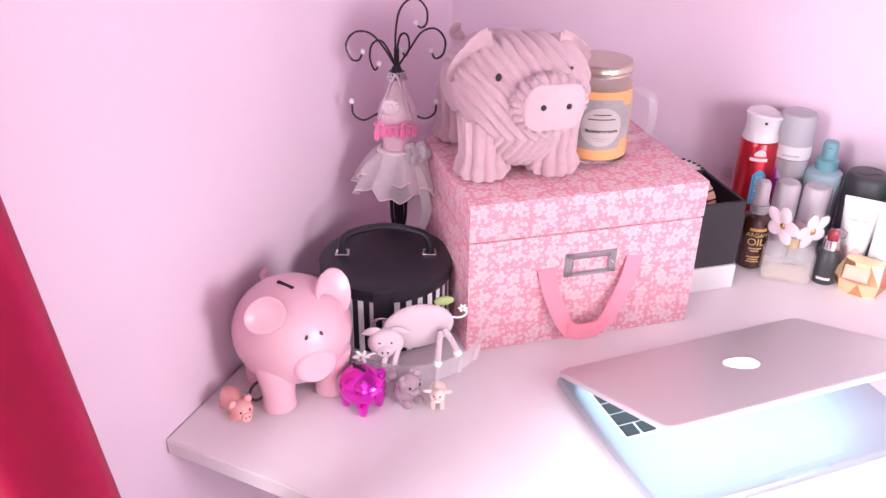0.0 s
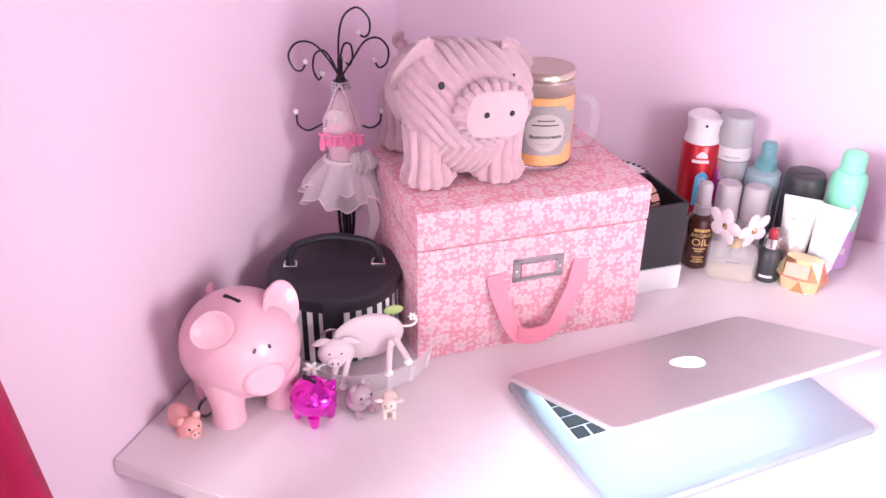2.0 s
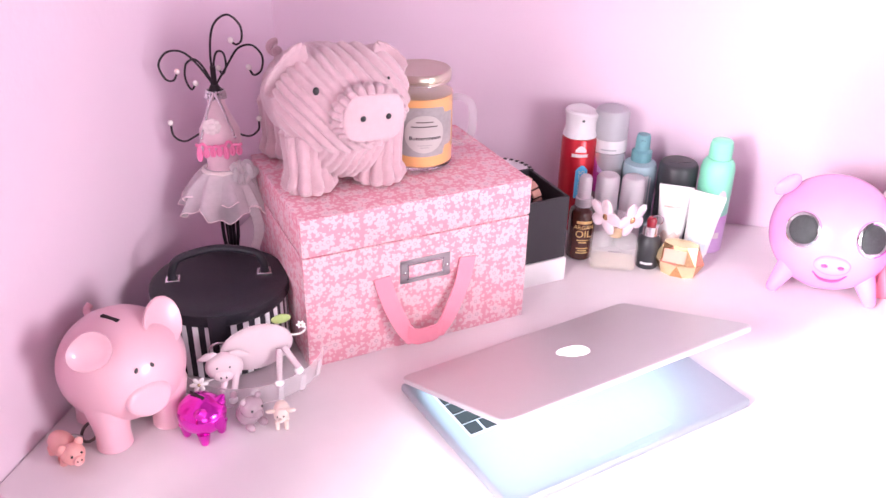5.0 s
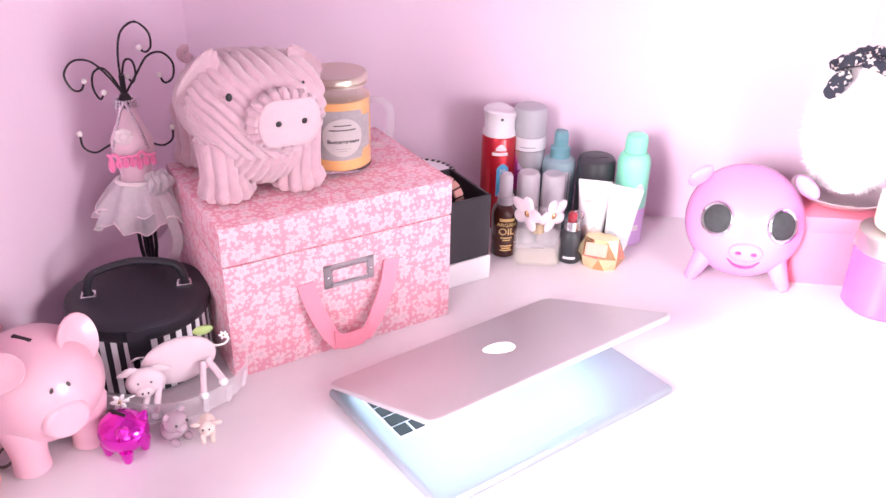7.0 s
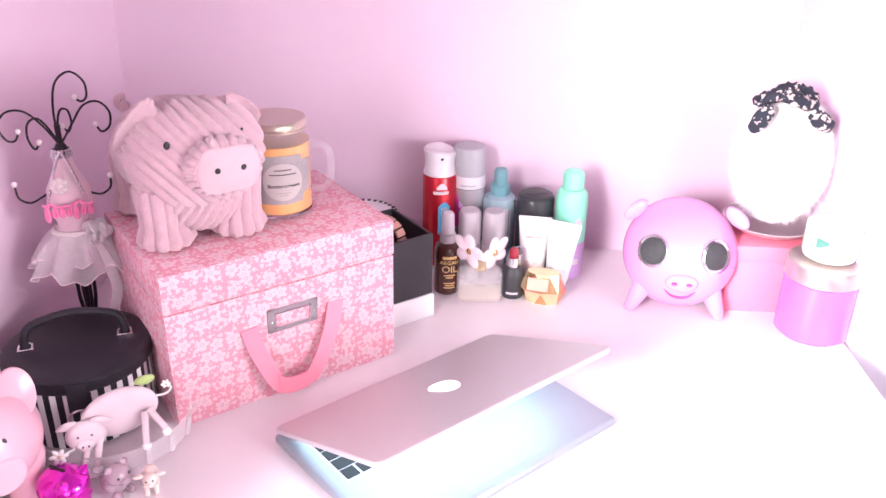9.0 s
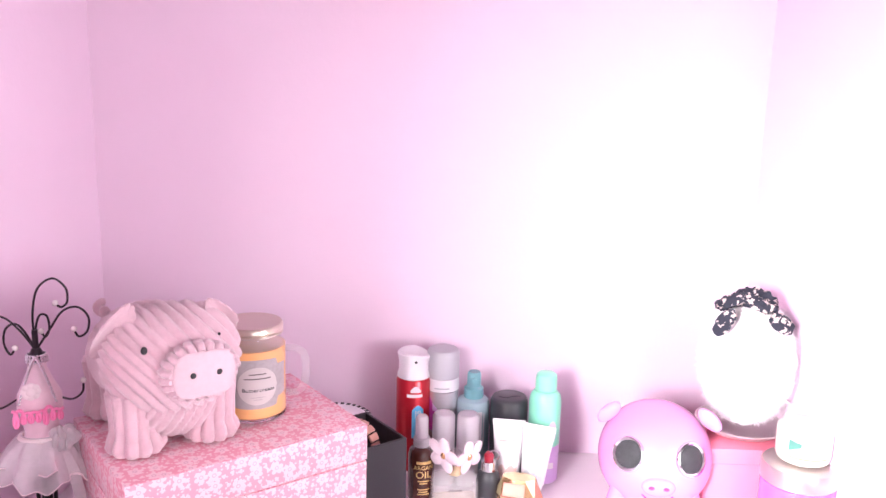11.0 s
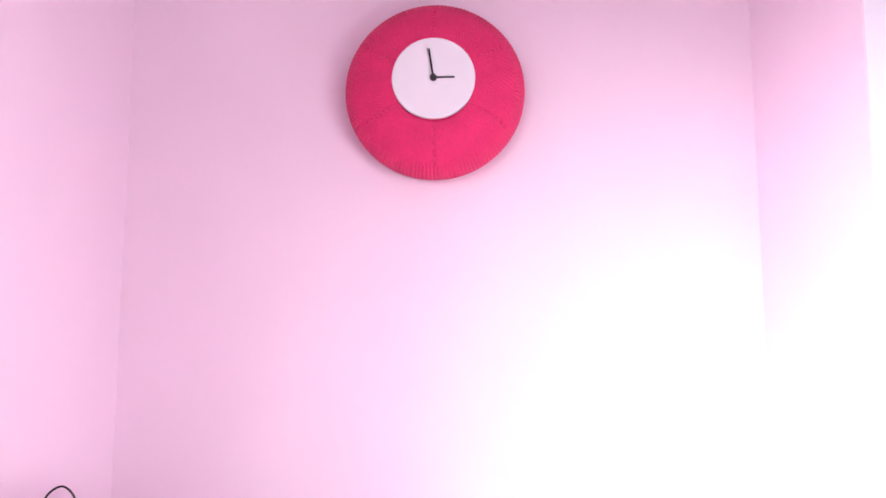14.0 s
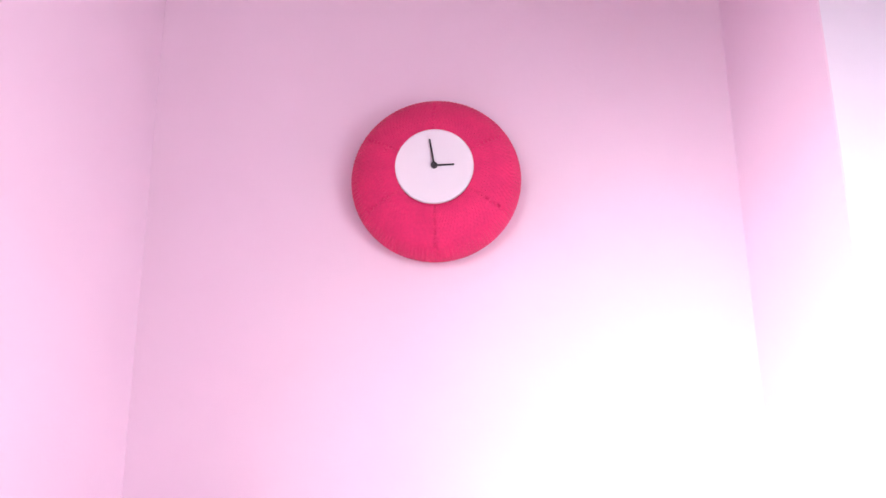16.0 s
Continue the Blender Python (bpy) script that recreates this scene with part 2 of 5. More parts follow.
    "steel": mat("brushed_steel_lid", (0.62, 0.56, 0.56), rough=0.3, metal=0.85, vary=0.04),
    "fluff": mat("white_fluff", (0.86, 0.80, 0.82), rough=0.95, vary=0.05, sheen=0.5, bump=0.6, bump_scale=500),
    "silver_dish": mat("silver_dish", (0.62, 0.55, 0.55), rough=0.3, metal=0.7, vary=0.04),
    "ivory_wax": mat("ivory_wax", (0.84, 0.80, 0.68), rough=0.4, vary=0.03, sub=0.1, coat=1.0),
    "knit": mat("crimson_knit", (0.66, 0.022, 0.13), rough=0.9, vary=0.12, scale=200, bump=0.4, bump_scale=1500, sheen=0.08),
    "dial": mat("white_dial", (0.78, 0.74, 0.80), rough=0.3, vary=0.015),
    "green_print": mat("dark_green_print", (0.08, 0.25, 0.2), rough=0.5, vary=0.2),
}


def scrunchie_cloth():
    m = mat("black_floral_cotton", (0.02, 0.02, 0.03), rough=0.85, vary=0.0, bump=0.3, bump_scale=900)
    g = Graph(m)
    tc = g.node("ShaderNodeTexCoord").outputs["Object"]
    wob = g.node("ShaderNodeTexNoise", Vector=tc, Scale=190.0)
    warped = g.vec("ADD", tc, g.vec("MULTIPLY", wob.outputs["Color"], (0.012, 0.012, 0.012)))
    v = g.node("ShaderNodeTexVoronoi", Vector=warped, Scale=95.0)
    n = g.node("ShaderNodeTexNoise", Vector=tc, Scale=260.0)
    f = g.math("LESS_THAN", g.math("ADD", v.outputs["Distance"], g.math("MULTIPLY", n.outputs["Fac"], 0.70)), 0.72)
    g.put(g.b.inputs["Base Color"], g.mix(f, (0.022, 0.024, 0.04), (0.60, 0.49, 0.46)))
    return m


M["scrunchie"] = scrunchie_cloth()

# ---- mesh helpers ----


def part(name, bm, material, parent=None, label="", smooth=True, m=None):
    if m is not None:
        bm.transform(m)
    me = bpy.data.meshes.new(name)
    bm.normal_update()
    bm.to_mesh(me)
    bm.free()
    if smooth:
        for p in me.polygons:
            p.use_smooth = True
        me.set_sharp_from_angle(angle=radians(38))
    me.materials.append(M[material])
    ob = new(name, me)
    if parent is not None:
        ob.parent = parent
    if label:
        tagged(ob, label)
    return ob


def thing(name, x, y, z, turn=0.0, label="", category="", group=""):
    ob = new(name)
    ob.empty_display_size = 0.02
    ob.matrix_world = pose(x, y, z, 0, 0, turn)
    return tagged(ob, label, category, group)


def block(sx, sy, sz, at=(0, 0, 0), bevel=0.0, segments=2, bm=None, m=None):
    """A box whose base centre is at the given place."""
    b = bmesh.new()
    bmesh.ops.create_cube(b, size=1.0)
    bmesh.ops.scale(b, vec=(sx, sy, sz), verts=b.verts)
    if bevel:
        bmesh.ops.bevel(b, geom=b.edges[:], offset=bevel, segments=segments, affect="EDGES", profile=0.5)
    bmesh.ops.translate(b, vec=(at[0], at[1], at[2] + sz / 2), verts=b.verts)
    if m is not None:
        b.transform(m)
    return join(bm, b)


def join(bm, b):
    if bm is None:
        return b
    me = bpy.data.meshes.new("tmp")
    b.to_mesh(me)
    b.free()
    bm.from_mesh(me)
    bpy.data.meshes.remove(me)
    return bm


def lathe(profile, n=40, bm=None, m=None, wave=None):
    """Turn a profile of (radius, height) round z. wave(angle, index) scales the radius."""
    b = bmesh.new()
    rings = []
    for k, (r, z) in enumerate(profile):
        if r < 1e-6:
            rings.append([b.verts.new((0, 0, z))])
        else:
            rings.append([b.verts.new((r * (wave(2 * math.pi * i / n, k) if wave else 1) * math.cos(2 * math.pi * i / n), r * (wave(2 * math.pi * i / n, k) if wave else 1) * math.sin(2 * math.pi * i / n), z)) for i in range(n)])
    for a, c in zip(rings, rings[1:]):
        for i in range(n):
            j = (i + 1) % n
            if len(a) == 1 and len(c) == 1:
                continue
            if len(a) == 1:
                b.faces.new((a[0], c[j], c[i]))
            elif len(c) == 1:
                b.faces.new((a[i], a[j], c[0]))
            else:
                b.faces.new((a[i], a[j], c[j], c[i]))
    bmesh.ops.recalc_face_normals(b, faces=b.faces)
    if m is not None:
        b.transform(m)
    return join(bm, b)


def rounded(r, h, soft=0.003, inset=0.0):
    """The profile of a closed cylinder with softened rims."""
    return [(0, inset), (r - soft, 0), (r - soft * 0.3, soft * 0.3), (r, soft), (r, h - soft), (r - soft * 0.3, h - soft * 0.3), (r - soft, h), (0, h)]


def ball(rx, ry, rz, at=(0, 0, 0), seg=32, rings=20, bm=None, m=None, push=None):
    b = bmesh.new()
    bmesh.ops.create_uvsphere(b, u_segments=seg, v_segments=rings, radius=1.0)
    for v in b.verts:
        k = push(v.co.copy()) if push else 0.0
        v.co = Vector((v.co.x * (rx + k), v.co.y * (ry + k), v.co.z * (rz + k)))
    if m is not None:
        b.transform(m)
    bmesh.ops.translate(b, vec=at, verts=b.verts)
    return join(bm, b)


def spline(points, steps=8):
    """Points of a smooth curve through the given ones."""
    p = [Vector(q) for q in points]
    p = [2 * p[0] - p[1]] + p + [2 * p[-1] - p[-2]]
    out = []
    for i in range(1, len(p) - 2):
        for s in range(steps):
            t = s / steps
            a, b, c, d = p[i - 1 : i + 3]
            out.append(0.5 * ((2 * b) + (c - a) * t + (2 * a - 5 * b + 4 * c - d) * t * t + (3 * b - a - 3 * c + d) * t**3))
    return out + [p[-2]]


def tube(points, r, n=8, bm=None, taper=None, m=None, closed=False):
    """A round rod along points."""
    b = bmesh.new()
    pts = [Vector(q) for q in points]
    side = None
    rings = []
    for i, q in enumerate(pts):
        d = (pts[(i + 1) % len(pts) if closed else min(i + 1, len(pts) - 1)] - pts[i - 1 if closed else max(i - 1, 0)]).normalized()
        if side is None:
            side = d.orthogonal().normalized()
        side = (side - d * side.dot(d)).normalized()
        up = d.cross(side)
        k = r * (taper(i / (len(pts) - 1)) if taper else 1)
        rings.append([b.verts.new(q + k * (math.cos(2 * math.pi * j / n) * side + math.sin(2 * math.pi * j / n) * up)) for j in range(n)])
    pairs = list(zip(rings, rings[1:])) + ([(rings[-1], rings[0])] if closed else [])
    for a, c in pairs:
        for j in range(n):
            b.faces.new((a[j], a[(j + 1) % n], c[(j + 1) % n], c[j]))
    if not closed:
        b.faces.new(rings[0][::-1])
        b.faces.new(rings[-1])
    bmesh.ops.recalc_face_normals(b, faces=b.faces)
    if m is not None:
        b.transform(m)
    return join(bm, b)


def band(points, across, thick, bm=None):
    """A flat strap along points; across is its width vector."""
    b = bmesh.new()
    w = Vector(across)
    pts = [Vector(q) for q in points]
    rows = []
    for i, q in enumerate(pts):
        d = (pts[min(i + 1, len(pts) - 1)] - pts[max(i - 1, 0)]).normalized()
        nrm = d.cross(w).normalized() * thick / 2
        rows.append([b.verts.new(q + s) for s in (-w / 2 - nrm, w / 2 - nrm, w / 2 + nrm, -w / 2 + nrm)])
    for a, c in zip(rows, rows[1:]):
        for j in range(4):
            b.faces.new((a[j], a[(j + 1) % 4], c[(j + 1) % 4], c[j]))
    b.faces.new(rows[0][::-1])
    b.faces.new(rows[-1])
    bmesh.ops.recalc_face_normals(b, faces=b.faces)
    return join(bm, b)


def wrap_patch(r, a0, a1, z0, z1, n=14, thick=0.0006, bm=None, shape=None, rows=1):
    """A label bent round a cylinder of radius r about z, between two angles. shape(s, t) gives 0..1 heights inside the band."""
    b = bmesh.new()
    grid = []
    for k in (0, 1):
        layer = []
        for j in range(rows + 1):
            row = []
            for i in range(n + 1):
                s = i / n
                a = a0 + (a1 - a0) * s
                lo, hi = shape(s) if shape else (0.0, 1.0)
                t = lo + (hi - lo) * j / rows
                q = r + k * thick
                row.append(b.verts.new((q * math.cos(a), q * math.sin(a), z0 + (z1 - z0) * t)))
            layer.append(row)
        grid.append(layer)
    for k in (0, 1):
        for j in range(rows):
            for i in range(n):
                b.faces.new((grid[k][j][i], grid[k][j][i + 1], grid[k][j + 1][i + 1], grid[k][j + 1][i]))
    for i in range(n):
        b.faces.new((grid[0][0][i], grid[0][0][i + 1], grid[1][0][i + 1], grid[1][0][i]))
        b.faces.new((grid[0][rows][i], grid[0][rows][i + 1], grid[1][rows][i + 1], grid[1][rows][i]))
    bmesh.ops.recalc_face_normals(b, faces=b.faces)
    return join(bm, b)


def oval(s):
    k = math.sqrt(max(0.0, 1 - (2 * s - 1) ** 2))
    return 0.5 - 0.5 * k, 0.5 + 0.5 * k


def letters(text, size):
    """The built-in font's letters as a flat bmesh in the xy plane, centred."""
    cu = bpy.data.curves.new("letters", "FONT")
    cu.body, cu.size, cu.align_x, cu.align_y, cu.extrude = text, size, "CENTER", "CENTER", 0.0003
    ob = new("letters", cu)
    bpy.context.view_layer.update()
    me = ob.evaluated_get(bpy.context.evaluated_depsgraph_get()).to_mesh()
    b = bmesh.new()
    b.from_mesh(me)
    bpy.data.objects.remove(ob)
    bpy.data.curves.remove(cu)
    return b


def letters_round(text, size, r, a, z, upright=True):
    """Letters bent round a cylinder about z, facing outward at angle a; upright=False runs them upwards."""
    b = letters(text, size)
    for v in b.verts:
        x, y, d = v.co if upright else Vector((-v.co.y, v.co.x, v.co.z))
        q = r + d + 0.0004
        v.co = Vector((q * math.cos(a + x / r), q * math.sin(a + x / r), z + y))
    return b


def box_uv(ob):
    """Unwrap a block face by face at true size."""
    me = ob.data
    uv = me.uv_layers.new(name="UVMap")
    for p in me.polygons:
        n = p.normal
        k = max(range(3), key=lambda i: abs(n[i]))
        for li in p.loop_indices:
            c = me.vertices[me.loops[li].vertex_index].co
            a, b = [(c.y, c.z), (c.x, c.z), (c.x, c.y)][k]
            uv.data[li].uv = (a + 0.31 * k, b + 0.17 * k)


# ---- setting ----
DESK = 0.75
XR, XG, YG = 0.985, 1.035, -0.265  # back right corner; edge of the window recess


def slab(name, corners, z0, z1, material, label, kind="structure", bevel=0.0):
    """An upright prism over a plan outline."""
    b = bmesh.new()
    lo = [b.verts.new((x, y, z0)) for x, y in corners]
    hi = [b.verts.new((x, y, z1)) for x, y in corners]
    n = len(corners)
    b.faces.new(lo[::-1])
    b.faces.new(hi)
    for i in range(n):
        b.faces.new((lo[i], lo[(i + 1) % n], hi[(i + 1) % n], hi[i]))
    bmesh.ops.recalc_face_normals(b, faces=b.faces)
    if bevel:
        bmesh.ops.bevel(b, geom=b.edges[:], offset=bevel, segments=3, affect="EDGES")
    return tagged(part(name, b, material, smooth=bool(bevel)), label, kind=kind)


H = 2.4
slab("floor", [(-0.2, -3.4), (3.4, -3.4), (3.4, 0.2), (-0.2, 0.2)], -0.1, 0.0, "floor", "beige carpeted bedroom floor under the desk")
slab("ceiling", [(-0.2, -3.4), (3.4, -3.4), (3.4, 0.2), (-0.2, 0.2)], H, H + 0.1, "ceiling", "plain white bedroom ceiling")
for z0, z1, y0, y1, nm in ((0, H, -1.14, 0.0, "wall_west"), (0, 0.85, -2.12, -1.14, "wall_west_low"), (1.98, H, -2.12, -1.14, "wall_west_high"), (0, H, -3.2, -2.12, "wall_west_far")):
    slab(nm, [(-0.12, y0), (0.0, y0), (0.0, y1), (-0.12, y1)], z0, z1, "wall", "smooth pale pink painted wall beside the desk")
slab("wall_north", [(-0.12, 0.0), (XR + 0.4, 0.0), (XR + 0.4, 0.12), (-0.12, 0.12)], 0, H, "wall", "smooth pale pink painted wall behind the desk")
slab("wall_east", [(XR, 0.0), (XG, YG), (XG + 0.003, YG), (XG + 0.003, 0.0)], 0, H, "wall", "narrow pale pink wall strip beside the window recess")
slab("window_reveal", [(XG + 0.003, YG), (1.26, YG), (1.26, 0.0), (XG + 0.003, 0.0)], 0, H, "reveal", "pale lilac painted side of the window recess")
for z0, z1, y0, y1, nm in ((0, 0.80, -1.35, 0.0, "wall_recess_low"), (1.64, H, -1.35, 0.0, "wall_recess_high"), (0.80, 1.64, -0.285, 0.0, "wall_recess_near"), (0.80, 1.64, -1.35, -1.17, "wall_recess_far")):
    slab(nm, [(1.26, y0), (1.36, y0), (1.36, y1), (1.26, y1)], z0, z1, "reveal", "pale lilac painted wall round the recess window")
slab("wall_recess_end", [(1.36, -1.35), (3.3, -1.35), (3.3, -1.25), (1.36, -1.25)], 0, H, "wall", "pale pink painted wall past the window")
slab("wall_east_far", [(3.3, -3.2), (3.4, -3.2), (3.4, -1.25), (3.3, -1.25)], 0, H, "wall", "pale pink painted far wall of the bedroom")
for z0, z1, x0, x1, nm in ((0, 0.9, -0.12, 3.4, "wall_south_low"), (2.1, H, -0.12, 3.4, "wall_south_high"), (0.9, 2.1, -0.12, 1.25, "wall_south_left"), (0.9, 2.1, 2.55, 3.4, "wall_south_right")):
    slab(nm, [(x0, -3.3), (x1, -3.3), (x1, -3.2), (x0, -3.2)], z0, z1, "wall", "pale pink painted wall at the far end")
win = tagged(new("window_1"), "white framed window behind the crimson curtain", kind="structure")
win.matrix_world = pose(-0.07, -1.63, 0.85)
for nm, sx, sy, sz, at in (("window_frame", 0.05, 0.978, 0.04, (0, 0, 0.001)), ("window_frame", 0.05, 0.978, 0.04, (0, 0, 1.089)), ("window_frame", 0.05, 0.04, 1.046, (0, -0.469, 0.042)), ("window_frame", 0.05, 0.04, 1.046, (0, 0.469, 0.042))):
    part(nm, block(sx, sy, sz, at, 0.003), "white", win)
pane = part("pane", block(0.004, 0.896, 1.044, (0.0, 0, 0.043)), "glass", win, smooth=False)
pane.visible_shadow = False

win = tagged(new("window_2"), "white framed window in the recess beside the desk", kind="structure")
win.matrix_world = pose(1.31, -0.7275, 0.80)
for sx, sy, sz, at in ((0.05, 0.881, 0.04, (0, 0, 0.001)), (0.05, 0.881, 0.04, (0, 0, 0.798)), (0.05, 0.04, 0.754, (0, -0.420, 0.0425)), (0.05, 0.04, 0.754, (0, 0.420, 0.0425))):
    part("window_frame", block(sx, sy, sz, at, 0.003), "white", win)
pane = part("pane", block(0.004, 0.80, 0.754, (0.0, 0, 0.0425)), "glass", win, smooth=False)
pane.visible_shadow = False

desk = thing("desk", 0.0, 0.0, 0.0, 0, "white laminate desk top fixed between the walls", "desk")
b = bmesh.new()
outline = [(0.0003, -0.0003), (0.0003, -0.752), (1.030, -0.815), (1.030, -0.265), (0.983, -0.002)]
lo = [b.verts.new((x, y, DESK - 0.018)) for x, y in outline]
hi = [b.verts.new((x, y, DESK)) for x, y in outline]
b.faces.new(lo)
b.faces.new(hi[::-1])
for i in range(len(outline)):
    b.faces.new((lo[i], hi[i], hi[(i + 1) % len(outline)], lo[(i + 1) % len(outline)]))
bmesh.ops.recalc_face_normals(b, faces=b.faces)
bmesh.ops.bevel(b, geom=b.edges[:], offset=0.0015, segments=2, affect="EDGES")
part("desk_top", b, "desk", desk)
for x in (0.04, 0.95):
    part("desk_leg", block(0.04, 0.04, DESK - 0.018, (x, -0.08, 0), 0.002), "desk", desk)

# ---- large things on the desk ----
U = math.degrees(math.atan2(0.167, 0.221))  # the storage box stands turned by this


def storage_box():
    w, d, h, lid = 0.277, 0.20, 0.185, 0.046
    ux, uy = math.cos(radians(U)), math.sin(radians(U))
    cx, cy = 0.221 + ux * w / 2 - uy * d / 2, -0.502 + uy * w / 2 + ux * d / 2
    t = thing("storage_box", cx, cy, DESK, U, "pink floral paper storage box with a lid and ribbon handle", "box")
    body = part("body", block(w - 0.001, d - 0.001, h - lid, (0, 0, 0), 0.0012), "floral", t)
    part("collar", block(w - 0.008, d - 0.008, 0.012, (0, 0, h - lid - 0.004)), "floral", t)
    top = part("lid", block(w, d, lid - 0.002, (0, 0, h - lid + 0.002), 0.0015), "floral", t)
    box_uv(body), box_uv(top)
    f = -d / 2 + 0.0005
    # ribbon handle hanging in a loop from two slits
    zt = 0.098
    pts = spline([(-0.049, f - 0.001, zt), (-0.043, f - 0.008, zt - 0.028), (-0.030, f - 0.016, zt - 0.062), (-0.016, f - 0.020, zt - 0.083)], 6)
    part("handle_strap", band(pts, (0.020, 0, 0.002), 0.0015), "strap", t)
    pts = spline([(0.058, f - 0.001, zt + 0.004), (0.047, f - 0.010, zt - 0.024), (0.026, f - 0.017, zt - 0.062), (0.009, f - 0.020, zt - 0.082)], 6)
    part("handle_strap", band(pts, (0.020, 0, -0.002), 0.0015), "strap", t)
    pts = spline([(-0.025, f - 0.0205, zt - 0.068), (-0.017, f - 0.022, zt - 0.074), (-0.004, f - 0.0225, zt - 0.075), (0.009, f - 0.022, zt - 0.074), (0.017, f - 0.0205, zt - 0.068)], 6)
    part("handle_strap", band(pts, (0, -0.002, 0.022), 0.0015), "strap", t)
    # metal label holder
    b = bmesh.new()
    for sx, sz, at in ((0.062, 0.0065, (0.0, 0, 0)), (0.062, 0.005, (0.0, 0, 0.0245)), (0.010, 0.0295, (-0.026, 0, 0)), (0.010, 0.0295, (0.026, 0, 0))):
        block(sx, 0.002, sz, at, 0.0007, 1, b)
    holder = part("label_holder", b, "pewter", t, "grey metal label holder", m=pose(0.004, f - 0.001, 0.084))
    b = bmesh.new()
    for sx, sz, at in ((0.046, 0.0022, (0.004, f - 0.0022, 0.0885)), (0.046, 0.0022, (0.004, f - 0.0022, 0.1065)), (0.0022, 0.0202, (-0.0179, f - 0.0022, 0.0885)), (0.0022, 0.0202, (0.0259, f - 0.0022, 0.0885))):
        block(sx, 0.0012, sz, at, 0.0004, 1, b)
    part("inner_rim", b, "chrome", holder)
    for x in (-0.0265, 0.0265):
        part("rivet", ball(0.0018, 0.0012, 0.0018, (x + 0.004, f - 0.0025, 0.098), 12, 8), "chrome", holder)
    return t


box = storage_box()


def plush_ridge(freq, depth, axis):
    a = Vector(axis).normalized()

    def push(v):
        s = v.dot(a) * freq + 0.12 * math.sin(5 * v.y + 3 * v.x)
        return depth * (abs(math.sin(s * math.pi)) ** 0.7 - 0.6)

    return push


